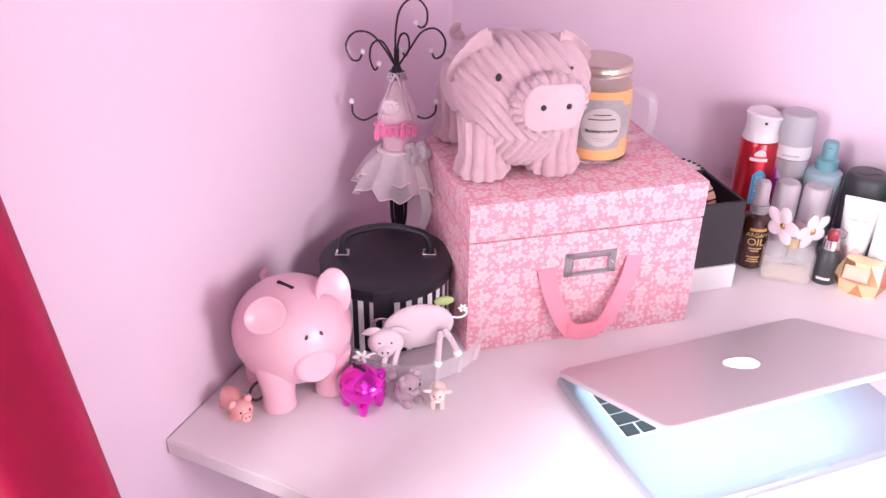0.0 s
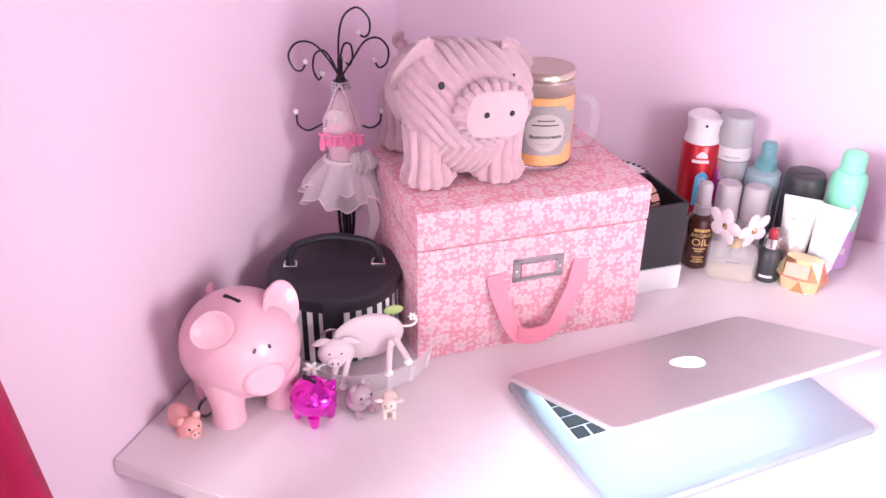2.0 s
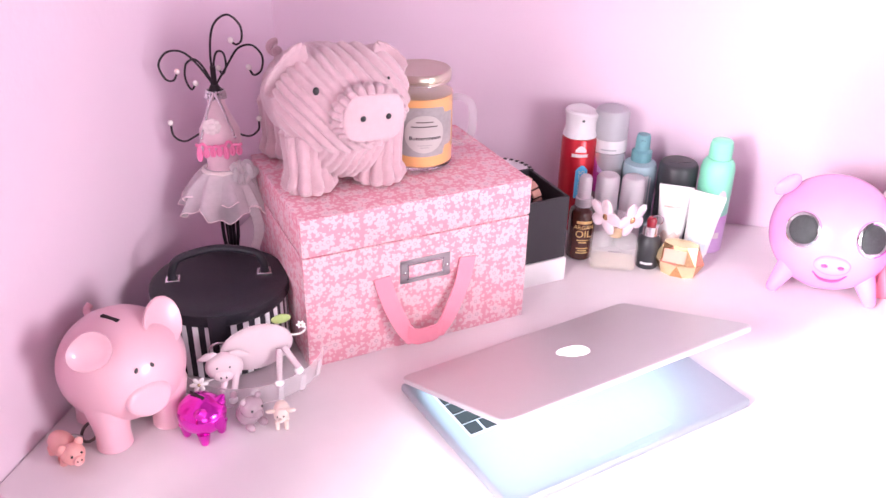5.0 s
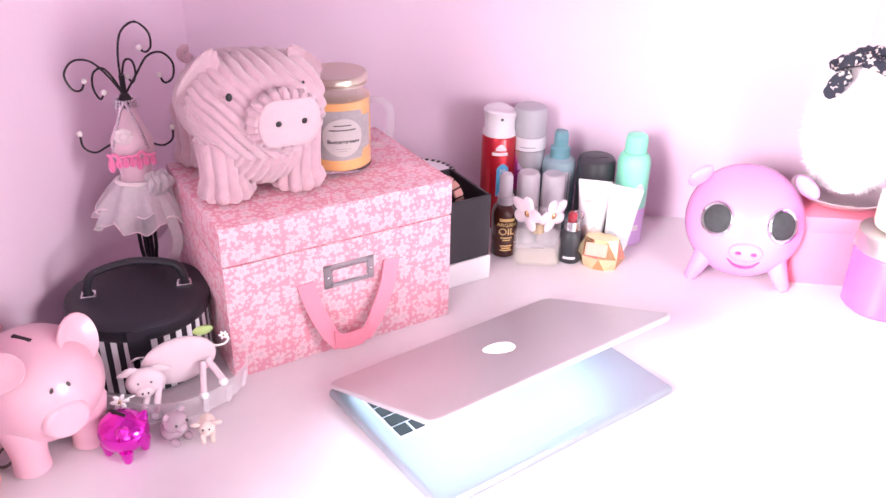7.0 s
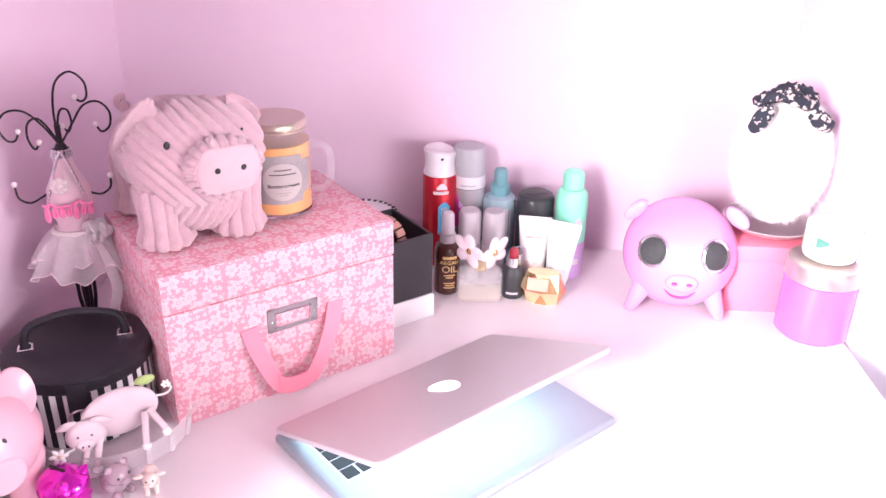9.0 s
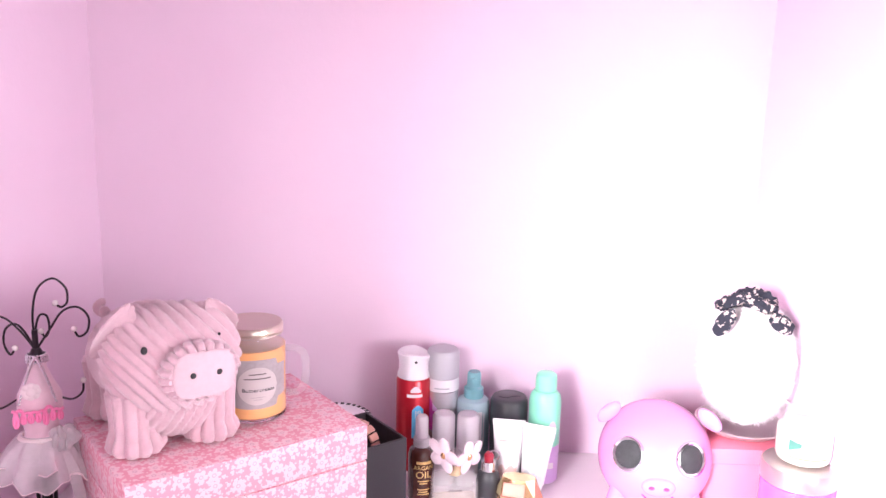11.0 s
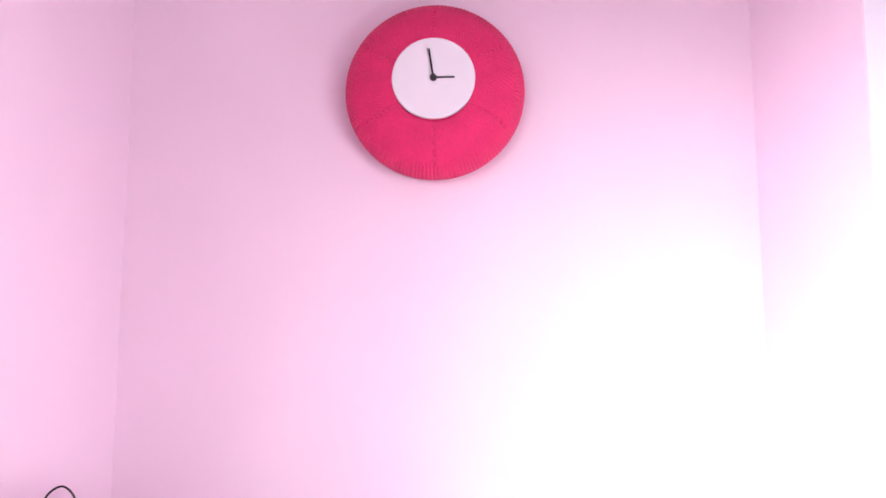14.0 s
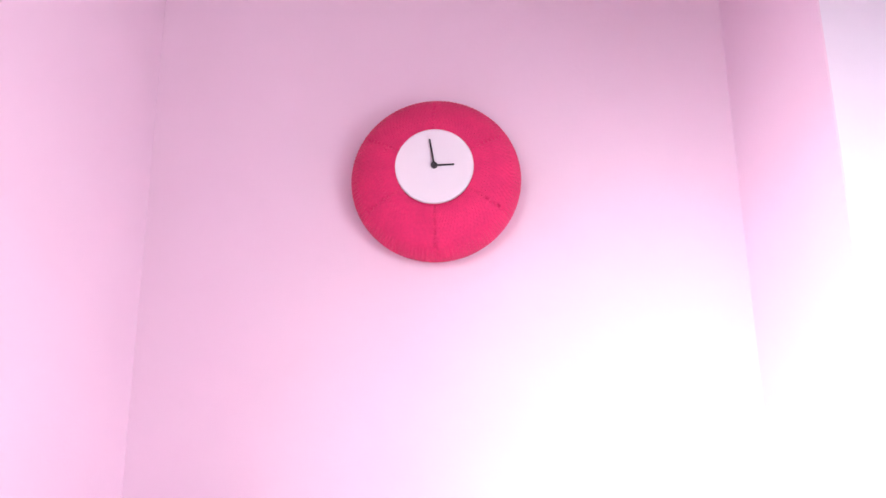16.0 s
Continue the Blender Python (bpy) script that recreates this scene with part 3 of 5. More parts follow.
def plush_pig():
    t = thing("plush_pig", 0.2135, -0.3655, DESK + 0.186, 34, "pink corduroy plush pig standing on the floral box", "soft toy")
    b = bmesh.new()
    ball(0.069, 0.086, 0.0545, (0.0, 0.030, 0.083), 120, 80, b, push=plush_ridge(7.0, 0.0045, (1, 0.15, 0.1)))
    part("body", b, "plush", t)
    b = ball(0.073, 0.066, 0.0590, (0.002, -0.038, 0.0965), 150, 100, push=plush_ridge(7.0, 0.0046, (0.82, 0.0, 0.57)))
    for v in b.verts:
        # squarer top corners behind the brow
        p = v.co - Vector((0.002, -0.038, 0.0965))
        if p.z > 0:
            a = math.atan2(p.z / 0.059, p.x / 0.073)
            f = 1 + ((math.cos(a) ** 4 + math.sin(a) ** 4) ** -0.11 - 1) * min(1.0, max(0.0, (p.y / 0.066 + 0.78) / 0.5))
            v.co.x, v.co.z = 0.002 + p.x * f, 0.0965 + p.z * f
    part("head", b, "plush", t)
    b = ball(0.058, 0.052, 0.056, (0.002, -0.034, 0.066), 120, 80, push=plush_ridge(6.0, 0.0044, (1.0, 0.0, -0.45)))
    part("chest", b, "plush", t)
    for x, y in ((-0.040, -0.044), (0.040, -0.044), (-0.040, 0.070), (0.040, 0.070)):
        prof = [(0.0, 0.0), (0.014, 0.0), (0.0255, 0.003), (0.0295, 0.010), (0.0275, 0.018), (0.0245, 0.023), (0.0258, 0.045), (0.028, 0.070), (0.0, 0.085)]
        leg = lathe(prof, 88, wave=lambda a, k: 1 + (0.20 if k < 6 else 0.13) * (abs(math.sin(a * 5.5)) - 0.5))
        part("leg", leg, "plush", t, m=pose(x, y, 0))
    # snout: a flat pad with a scalloped corduroy rim
    face = pose(0.012, -0.107, 0.099, 8, 0, 0)
    rim = lathe([(0, -0.012), (0.034, -0.012), (0.0375, -0.007), (0.0365, -0.001), (0.030, 0.003), (0.026, 0.001), (0, 0.0)], 176, wave=lambda a, k: 1 + (0.13 if k < 5 else 0.0) * (abs(math.sin(a * 11)) ** 0.6 - 0.5), m=face @ pose(0, 0, 0, 90, 0, 0) @ Matrix.Diagonal((1.04, 0.86, 1.3, 1)))
    sn = part("snout", rim, "plush", t)
    pad = ball(0.0325, 0.0065, 0.0255, (0, 0, 0), 56, 32)
    for v in pad.verts:
        a = math.atan2(v.co.z, v.co.x)
        f = (math.cos(a) ** 4 + math.sin(a) ** 4) ** -0.22
        v.co.x, v.co.z = v.co.x * f, v.co.z * f
    pad.transform(face @ pose(0.003, -0.003, 0))
    part("snout_pad", pad, "plush_flat", sn, "smooth pale pink snout pad")
    for x in (-0.011, 0.0155):
        part("nostril", ball(0.0032, 0.002, 0.0034, (0, 0, 0), 14, 10, m=face @ pose(x + 0.001, -0.0085, 0.003)), "black", sn)
    for x, z, y, k in ((-0.0385, 0.126, -0.0905, 1.0), (0.0400, 0.1300, -0.0845, 0.38)):
        part("eye", ball(0.0034 * k, 0.0022, 0.0042 * k, (x, y, z), 14, 10), "black", t)
    for s in (-1, 1):
        ear = ball(0.025, 0.0075, 0.030, (0, 0, 0), 60, 40, push=lambda v: 0.0017 * abs(math.sin(math.atan2(v.z, v.x) * 8)) ** 0.6 * max(0.0, 1 - 2.6 * v.y * v.y))
        for v in ear.verts:
            if v.co.z > 0:
                v.co.x *= 1 - 12 * v.co.z
            v.co.y -= 6 * v.co.x**2 * 4
        ear.transform(pose(-0.045 if s < 0 else 0.042, -0.047, 0.1545 if s < 0 else 0.1530, 16, 0, s * 14) @ pose(0, 0, 0, 0, s * (146 if s < 0 else 146), 0) @ pose(0, 0, 0.026) @ Matrix.Diagonal((0.62 if s < 0 else 0.58, 1.1, 1.20 if s < 0 else 1.05, 1)))
        part("ear", ear, "plush_ear", t)
    tail = [(-0.040, 0.066, 0.116)] + [(-0.044 + 0.005 * math.sin(k * 0.9), 0.072 + 0.0008 * k, 0.122 + 0.0012 * k + 0.004 * math.cos(k * 0.9)) for k in range(9)]
    part("tail", tube(spline(tail, 3), 0.0045, 8), "plush", t)
    return t


plush_pig()


def candle_mug():
    t = thing("candle_jar", 0.303, -0.312, DESK + 0.186, 0, "orange wax candle in a glass mug jar with a gold lid", "candle")
    r = 0.0345
    part("jar_base", lathe([(0, 0.0), (r - 0.004, 0.0), (r, 0.004), (r, 0.006), (0, 0.006)], 56), "glass", t, "thick clear glass base")
    rim = [(r - 0.0004, 0.0965), (r - 0.001, 0.100), (r - 0.005, 0.106), (r - 0.006, 0.118), (r - 0.008, 0.118), (r - 0.007, 0.105), (r - 0.003, 0.099), (r - 0.0024, 0.0965)]
    part("jar_neck", lathe(rim, 56), "shell", t, "clear glass jar neck")
    wax = [(0, 0.0062), (r - 0.0015, 0.0062), (r, 0.008), (r, 0.096), (r - 0.003, 0.0962), (0, 0.095)]
    part("wax", lathe(wax, 56), "wax", t, "orange candle wax behind glass")
    lid = [(0, 0.1185), (0.031, 0.1185), (0.031, 0.1125), (0.0325, 0.1125), (0.0325, 0.1150), (0.0314, 0.1162), (0.0328, 0.1174), (0.0325, 0.1240), (0.031, 0.1258), (0.024, 0.1253), (0, 0.1253)]
    part("lid", lathe(lid, 56), "lid", t, "pale gold screw lid")
    h = spline([(r - 0.001, 0, 0.092), (r + 0.012, 0, 0.094), (r + 0.022, 0, 0.086), (r + 0.024, 0, 0.062), (r + 0.020, 0, 0.040), (r + 0.009, 0, 0.033), (r - 0.001, 0, 0.034)], 6)
    part("handle", tube(h, 0.0045, 10), "shell", t, "clear glass handle", m=pose(0, 0, 0, 0, 0, -8))
    a = radians(-67)
    lab = part("label", wrap_patch(r, a - 1.10, a + 1.00, 0.020, 0.088, 30, shape=lambda s: (0.12 + 0.10 * abs(2 * s - 1), 0.88 - 0.05 * abs(2 * s - 1)) if abs(2 * s - 1) > 0.62 else (0.02 + 0.05 * (2 * s - 1) ** 2, 0.98 - 0.05 * (2 * s - 1) ** 2)), "label_grey", t, "grey patterned paper label")
    part("label_panel", wrap_patch(r + 0.0007, a - 0.62, a + 0.58, 0.027, 0.077, 30, shape=oval), "label_pale", lab, "pale oval label panel")
    part("lettering", letters_round("Buttercream", 0.0066, r + 0.0013, a, 0.047), "ink", lab)
    for z, w in ((0.0675, 0.50), (0.0615, 0.78), (0.037, 0.42), (0.034, 0.25)):
        part("print_bar", wrap_patch(r + 0.0013, a - 0.02 - w / 2, a - 0.02 + w / 2, z, z + (0.0014 if z > 0.05 else 0.0008), 12, 0.0003), "label_grey" if z < 0.05 else "gunmetal", lab)
    t.scale = (1.12, 1.12, 0.90)
    return t


candle_mug()


def laptop():
    w, d = 0.313, 0.208
    hx, hy = 0.74, 0.673
    turn = math.degrees(math.atan2(hy, hx))
    t = thing("laptop", 0.331, -0.520, DESK, turn, "silver laptop standing half open with a lit screen", "laptop")
    base = part("base", block(w, d, 0.011, (w / 2, -d / 2, 0.0015), 0.004, 3), "alu_dimmed", t, "silver aluminium keyboard deck")
    for x in (0.03, w - 0.03):
        for y in (-0.03, -d + 0.03):
            part("foot", lathe([(0, 0), (0.006, 0), (0.006, 0.002), (0, 0.002)], 16, m=pose(x, y, 0)), "key", base)
    part("trackpad", block(0.105, 0.072, 0.0003, (w / 2, -d + 0.047, 0.0123), 0.0001, 1), "alu_dimmed", base)
    part("notch", block(0.05, 0.004, 0.0012, (w / 2, -d + 0.0015, 0.0118), 0.0005, 1), "alu_dimmed", base)
    part("keyboard_well", block(0.274, 0.098, 0.0004, (w / 2, -0.063, 0.0123)), "alu", base)
    proto = None
    for row in range(6):
        sizes = {0: [1.0] * 14, 1: [1.0] * 13 + [1.5], 2: [1.5] + [1.0] * 13, 3: [1.8] + [1.0] * 11 + [1.8], 4: [2.3] + [1.0] * 10 + [2.3], 5: [1.0, 1.0, 1.0, 1.25, 5.4, 1.25, 1.0, 1.0, 1.0, 1.0]}[row]
        x = 0.0205
        k = 0.272 / sum(sizes)
        for s in sizes:
            dy = 0.0085 if row == 0 else 0.0155
            y = -0.0185 - (0 if row == 0 else 0.0125 + (row - 1) * 0.0175)
            part("key", block(s * k - 0.003, dy, 0.0014, (x + s * k / 2, y, 0.0125), 0.0005, 1), "key", base)
            x += s * k
    for y in (-0.02, -0.035, -0.052):
        part("port", block(0.001, 0.008, 0.0025, (-0.0001, y, 0.005)), "pewter", base)
    part("hinge", tube([(0.03, -0.004, 0.0135), (w - 0.03, -0.004, 0.0135)], 0.0042, 12), "key", t, "dark hinge")
    # lid built flat, reaching towards -y, then swung up about the hinge
    swing = Matrix.Translation((0, -0.001, 0.0145)) @ Matrix.Rotation(radians(-22), 4, "X")
    b = bmesh.new()
    rings = []
    for z, inset in ((0.0, 0.001), (0.0008, 0.0), (0.0050, 0.0), (0.0060, 0.0012)):
        ring = []
        for cx, cy, a0 in ((w - 0.011, -0.011, 0), (0.011, -0.011, 90), (0.011, -d + 0.011, 180), (w - 0.011, -d + 0.011, 270)):
            for k in range(7):
                a = radians(a0 + 15 * k)
                ring.append(b.verts.new((cx + (0.011 - inset) * math.cos(a), cy + (0.011 - inset) * math.sin(a), z)))
        rings.append(ring)
    for p, q in zip(rings, rings[1:]):
        for k in range(len(p)):
            b.faces.new((p[k], p[(k + 1) % len(p)], q[(k + 1) % len(p)], q[k]))
    b.faces.new(rings[0][::-1]), b.faces.new(rings[-1])
    bmesh.ops.recalc_face_normals(b, faces=b.faces)
    lid = part("lid", b, "alu", t, "silver aluminium lid", m=swing)
    part("bezel", block(w - 0.022, d - 0.016, 0.0006, (w / 2, -d / 2, -0.0007)), "key", lid, m=swing, smooth=False)
    part("screen", block(w - 0.028, d - 0.036, 0.0004, (w / 2, -d / 2 + 0.004, -0.0012)), "screen", lid, "lit blue-white screen", m=swing, smooth=False)
    mark = lathe([(0, 0.0), (0.0175, 0.0), (0.0175, 0.0004), (0, 0.0004)], 40, wave=lambda a, k: 1 + 0.10 * math.cos(2 * a) - 0.06 * math.cos(3 * a))
    part("lid_mark", mark, "glow", lid, "glowing white mark", m=swing @ pose(w / 2, -d / 2, 0.0061) @ pose(0, 0, 0, 0, 0, 90))
    return t


laptop()


def piggy_bank():
    t = thing("piggy_bank", 0.073, -0.624, DESK, -38, "glossy pink ceramic piggy bank beside the wall", "piggy bank")
    # faces local +x
    b = ball(0.066, 0.061, 0.057, (0, 0, 0.0715), 64, 44)
    for v in b.verts:
        v.co.z += 0.004 * math.sin(v.co.x * 20)
    part("body", b, "ceramic", t)
    for x, y in ((0.027, -0.029), (0.027, 0.029), (-0.029, -0.029), (-0.029, 0.029)):
        part("foot", lathe([(0, 0), (0.015, 0), (0.0175, 0.002), (0.0170, 0.008), (0.0165, 0.016), (0.0180, 0.028), (0.0205, 0.040), (0.0225, 0.052), (0.020, 0.062), (0, 0.066)], 36, m=pose(x, y, 0)), "ceramic", t)
    sn = lathe([(0, 0), (0.030, 0), (0.0275, 0.006), (0.0262, 0.013), (0.0255, 0.0175), (0.0235, 0.0210), (0.0205, 0.0225), (0.017, 0.0222), (0, 0.0205)], 48)
    part("snout", sn, "ceramic", t, m=pose(0.047, 0.000, 0.065, 0, 90, 0) @ Matrix.Diagonal((0.74, 0.86, 0.95, 1)))
    for s in (-1, 1):
        tip = radians(205 if s < 0 else 58)
        cup = lathe([(0, 0.0015), (0.010, 0.0020), (0.0165, 0.0036), (0.0210, 0.0062), (0.0232, 0.0064), (0.0242, 0.0046), (0.0225, 0.0), (0.014, -0.005), (0, -0.008)], 56, wave=lambda a, k: (0.74 if s < 0 else 0.90) + 0.27 * max(0.0, math.cos(a - tip)) ** 2.5)
        aim = Vector((0.78, s * 0.30, 0.42)).to_track_quat("Z", "Y").to_matrix().to_4x4()
        part("ear", cup, "ceramic", t, m=Matrix.Translation((0.024 if s > 0 else 0.035, 0.035 if s > 0 else -0.034, 0.113 if s > 0 else 0.120)) @ aim)
        ey, ez = 0.0078 * s + 0.0012, 0.0975
        ex = 0.066 * math.sqrt(1 - ((ez - 0.0752) / 0.057) ** 2 - (ey / 0.061) ** 2)
        part("eye", ball(0.0009, 0.0018, 0.0036, (0, 0, 0), 14, 10, m=pose(ex, ey, ez, s * 14, 0, 0)), "ink", t)
    part("coin_slot", block(0.022, 0.0045, 0.004, (0, 0, 0), 0.001, m=pose(0.006, -0.005, 0.1252, 0, 0, 24)), "dark_slot", t, "dark coin slot")
    tail = [(-0.064 - 0.006 * math.cos(k * 0.9), 0.006 * math.sin(k * 0.9), 0.086 + 0.0026 * k) for k in range(8)]
    part("tail", tube(spline(tail, 3), 0.0040, 10), "ceramic", t)


piggy_bank()


def vanity_case():
    t = thing("vanity_case", 0.109, -0.473, DESK, -58, "round black vanity case with white striped sides", "case")
    r = 0.0735
    part("body", lathe([(0, 0), (r - 0.003, 0), (r, 0.003), (r, 0.081), (0, 0.081)], 64), "leather", t)
    n = 34
    for i in range(n):
        a = 2 * math.pi * i / n
        part("stripe", wrap_patch(r, a, a + math.pi / n * 0.95, 0.003, 0.080, 3, 0.0005), "white_satin", t)
    lid = [(0, 0.0815), (r + 0.002, 0.0815), (r + 0.0035, 0.0835), (r + 0.0035, 0.098), (r + 0.001, 0.1010), (r - 0.003, 0.1025), (r - 0.012, 0.1045), (r - 0.03, 0.106), (0, 0.107)]
    part("lid", lathe(lid, 72), "leather", t, "padded black lid")
    arc = spline([(-0.050, 0, 0.104), (-0.050, 0, 0.119), (-0.040, 0.003, 0.134), (0, 0.006, 0.142), (0.040, 0.003, 0.134), (0.050, 0, 0.119), (0.050, 0, 0.104)], 6)
    turn = pose(0, 0, 0, 0, 0, 82)
    part("handle", tube(arc, 0.0048, 12, m=turn), "leather", t, "black carrying handle")
    for s in (-1, 1):
        b = bmesh.new()
        for sx, sy, at in ((0.016, 0.003, (0, -0.006)), (0.016, 0.003, (0, 0.006)), (0.003, 0.014, (-0.0065, 0)), (0.003, 0.014, (0.0065, 0))):
            block(sx, sy, 0.004, (at[0], at[1], 0), 0.0008, 1, b)
        part("buckle", b, "chrome", t, "chrome handle buckle", m=turn @ pose(s * 0.050, 0, 0.1035))
    a = radians(-10)
    part("clasp_strap", wrap_patch(r + 0.004, a - 0.12, a + 0.12, 0.058, 0.098, 6, 0.002), "leather", t)
    part("clasp_ring", tube([(0.011 * math.cos(k * math.pi / 12), 0.011 * math.sin(k * math.pi / 12), 0) for k in range(24)], 0.0017, 8, closed=True, m=pose((r + 0.006) * math.cos(a), (r + 0.006) * math.sin(a), 0.050) @ pose(0, 0, 0, 0, 0, math.degrees(a)) @ pose(0, 0, 0, 0, 90, 0)), "chrome", t, "chrome clasp ring")
    t.scale = (1.0, 1.0, 0.86)


vanity_case()

# ---- small figures ----


def key_pig():
    t = thing("pig_keyring", 0.040, -0.690, DESK, -30, "small coral rubber pig on a metal key ring", "keyring")
    part("body", ball(0.019, 0.0115, 0.0115, (-0.004, 0, 0.0135), 28, 18), "coral", t)
    h = part("head", ball(0.011, 0.0115, 0.0108, (0.0165, 0, 0.0135), 24, 16), "coral", t)
    part("snout", lathe([(0, 0), (0.0055, 0), (0.005, 0.004), (0, 0.0042)], 18, m=pose(0.0255, 0, 0.012, 0, 90, 0)), "coral", h)
    for s in (-1, 1):
        part("eye", ball(0.0012, 0.0012, 0.0014, (0.0255, s * 0.0048, 0.0175), 8, 6), "black", h)
        part("nostril", ball(0.0008, 0.0009, 0.001, (0.0297, s * 0.002, 0.0125), 8, 6), "black", h)
        part("ear", ball(0.003, 0.0045, 0.005, (0.0145, s * 0.0085, 0.0222), 12, 8), "coral", h)
        for x in (-0.014, 0.008):
            part("foot", lathe([(0, 0), (0.0042, 0), (0.0045, 0.008), (0, 0.009)], 14, m=pose(x, s * 0.0065, 0)), "coral", t)
    part("ring", tube([(0.011 * math.cos(k * math.pi / 14), 0.011 * math.sin(k * math.pi / 14), 0) for k in range(28)], 0.0016, 8, closed=True, m=pose(-0.004, 0.029, 0.0110, 34, 0, 0)), "gunmetal", t, "dark metal split ring")
    part("link", tube(spline([(-0.004, 0.010, 0.018), (-0.004, 0.015, 0.014), (-0.004, 0.020, 0.009)], 5), 0.0016, 8), "pewter", t)


key_pig()


def magenta_pig():
    t = thing("foil_piggy_bank", 0.155, -0.629, DESK, -20, "small shiny magenta metallic piggy bank", "piggy bank")
    b = ball(0.0275, 0.0245, 0.0235, (0, 0, 0.032), 40, 28)
    for v in b.verts:
        v.co += 0.0012 * noise.noise_vector(v.co * 62)
    part("body", b, "magenta", t)
    for x, y in ((0.013, -0.012), (0.013, 0.012), (-0.013, -0.012), (-0.013, 0.012)):
        part("foot", lathe([(0, 0), (0.0035, 0), (0.0050, 0.003), (0.0075, 0.018), (0, 0.022)], 16, m=pose(x, y, 0)), "magenta", t)
    part("snout", lathe([(0, 0), (0.0085, 0), (0.0070, 0.006), (0, 0.0065)], 24, m=pose(0.021, 0.0, 0.029, 0, 90, 0)), "magenta", t)
    for s in (-1, 1):
        part("ear", lathe([(0, 0.009), (0.003, 0.006), (0.007, 0), (0, 0)], 12, m=pose(0.014, s * 0.014, 0.047, s * -28, 20, 0)), "magenta", t)
    part("coin_slot", block(0.020, 0.0035, 0.003, (-0.004, 0, 0.0535), 0.0008, 1), "dark_slot", t)
    t.scale = (0.95, 0.95, 0.84)


magenta_pig()


def bear():
    t = thing("pig_figurine", 0.194, -0.604, DESK, -30, "tiny seated mauve translucent resin pig figurine", "figurine")
    b = ball(0.0130, 0.0135, 0.0125, (-0.002, 0, 0.0125), 24, 16)
    ball(0.0115, 0.0128, 0.0112, (0.004, 0, 0.0235), 24, 16, b)
    ball(0.0055, 0.0062, 0.0046, (0.0140, 0, 0.0205), 16, 10, b)
    for s in (-1, 1):
        ball(0.0026, 0.0042, 0.0040, (0.004, s * 0.0090, 0.0335), 12, 8, b)
        ball(0.0065, 0.0045, 0.0045, (0.0105, s * 0.0075, 0.0045), 12, 8, b)
    part("figure", b, "mauve", t)
    for s in (-1, 1):
        part("eye", ball(0.0014, 0.0014, 0.0016, (0.0140, s * 0.0062, 0.0262), 8, 6), "black", t)


bear()


def lamb():
    t = thing("pig_figurine", 0.226, -0.598, DESK, -70, "tiny cream resin pig figurine standing on the desk", "figurine")
    b = ball(0.0115, 0.0085, 0.0095, (-0.002, 0, 0.0165), 24, 16)
    ball(0.0068, 0.0072, 0.0068, (0.0105, 0, 0.0205), 20, 14, b)
    ball(0.0025, 0.0032, 0.0028, (0.0172, 0, 0.0190), 12, 8, b)
    for s in (-1, 1):
        ball(0.0025, 0.0055, 0.0022, (0.0085, s * 0.0100, 0.0240), 12, 8, b)
        for x in (-0.008, 0.007):
            lathe([(0, 0), (0.0024, 0), (0.0026, 0.010), (0, 0.012)], 10, b, m=pose(x, s * 0.0045, 0))
    part("figure", b, "cream", t)
    for s in (-1, 1):
        part("eye", ball(0.0009, 0.0009, 0.001, (0.0165, s * 0.003, 0.0228), 8, 6), "black", t)


lamb()


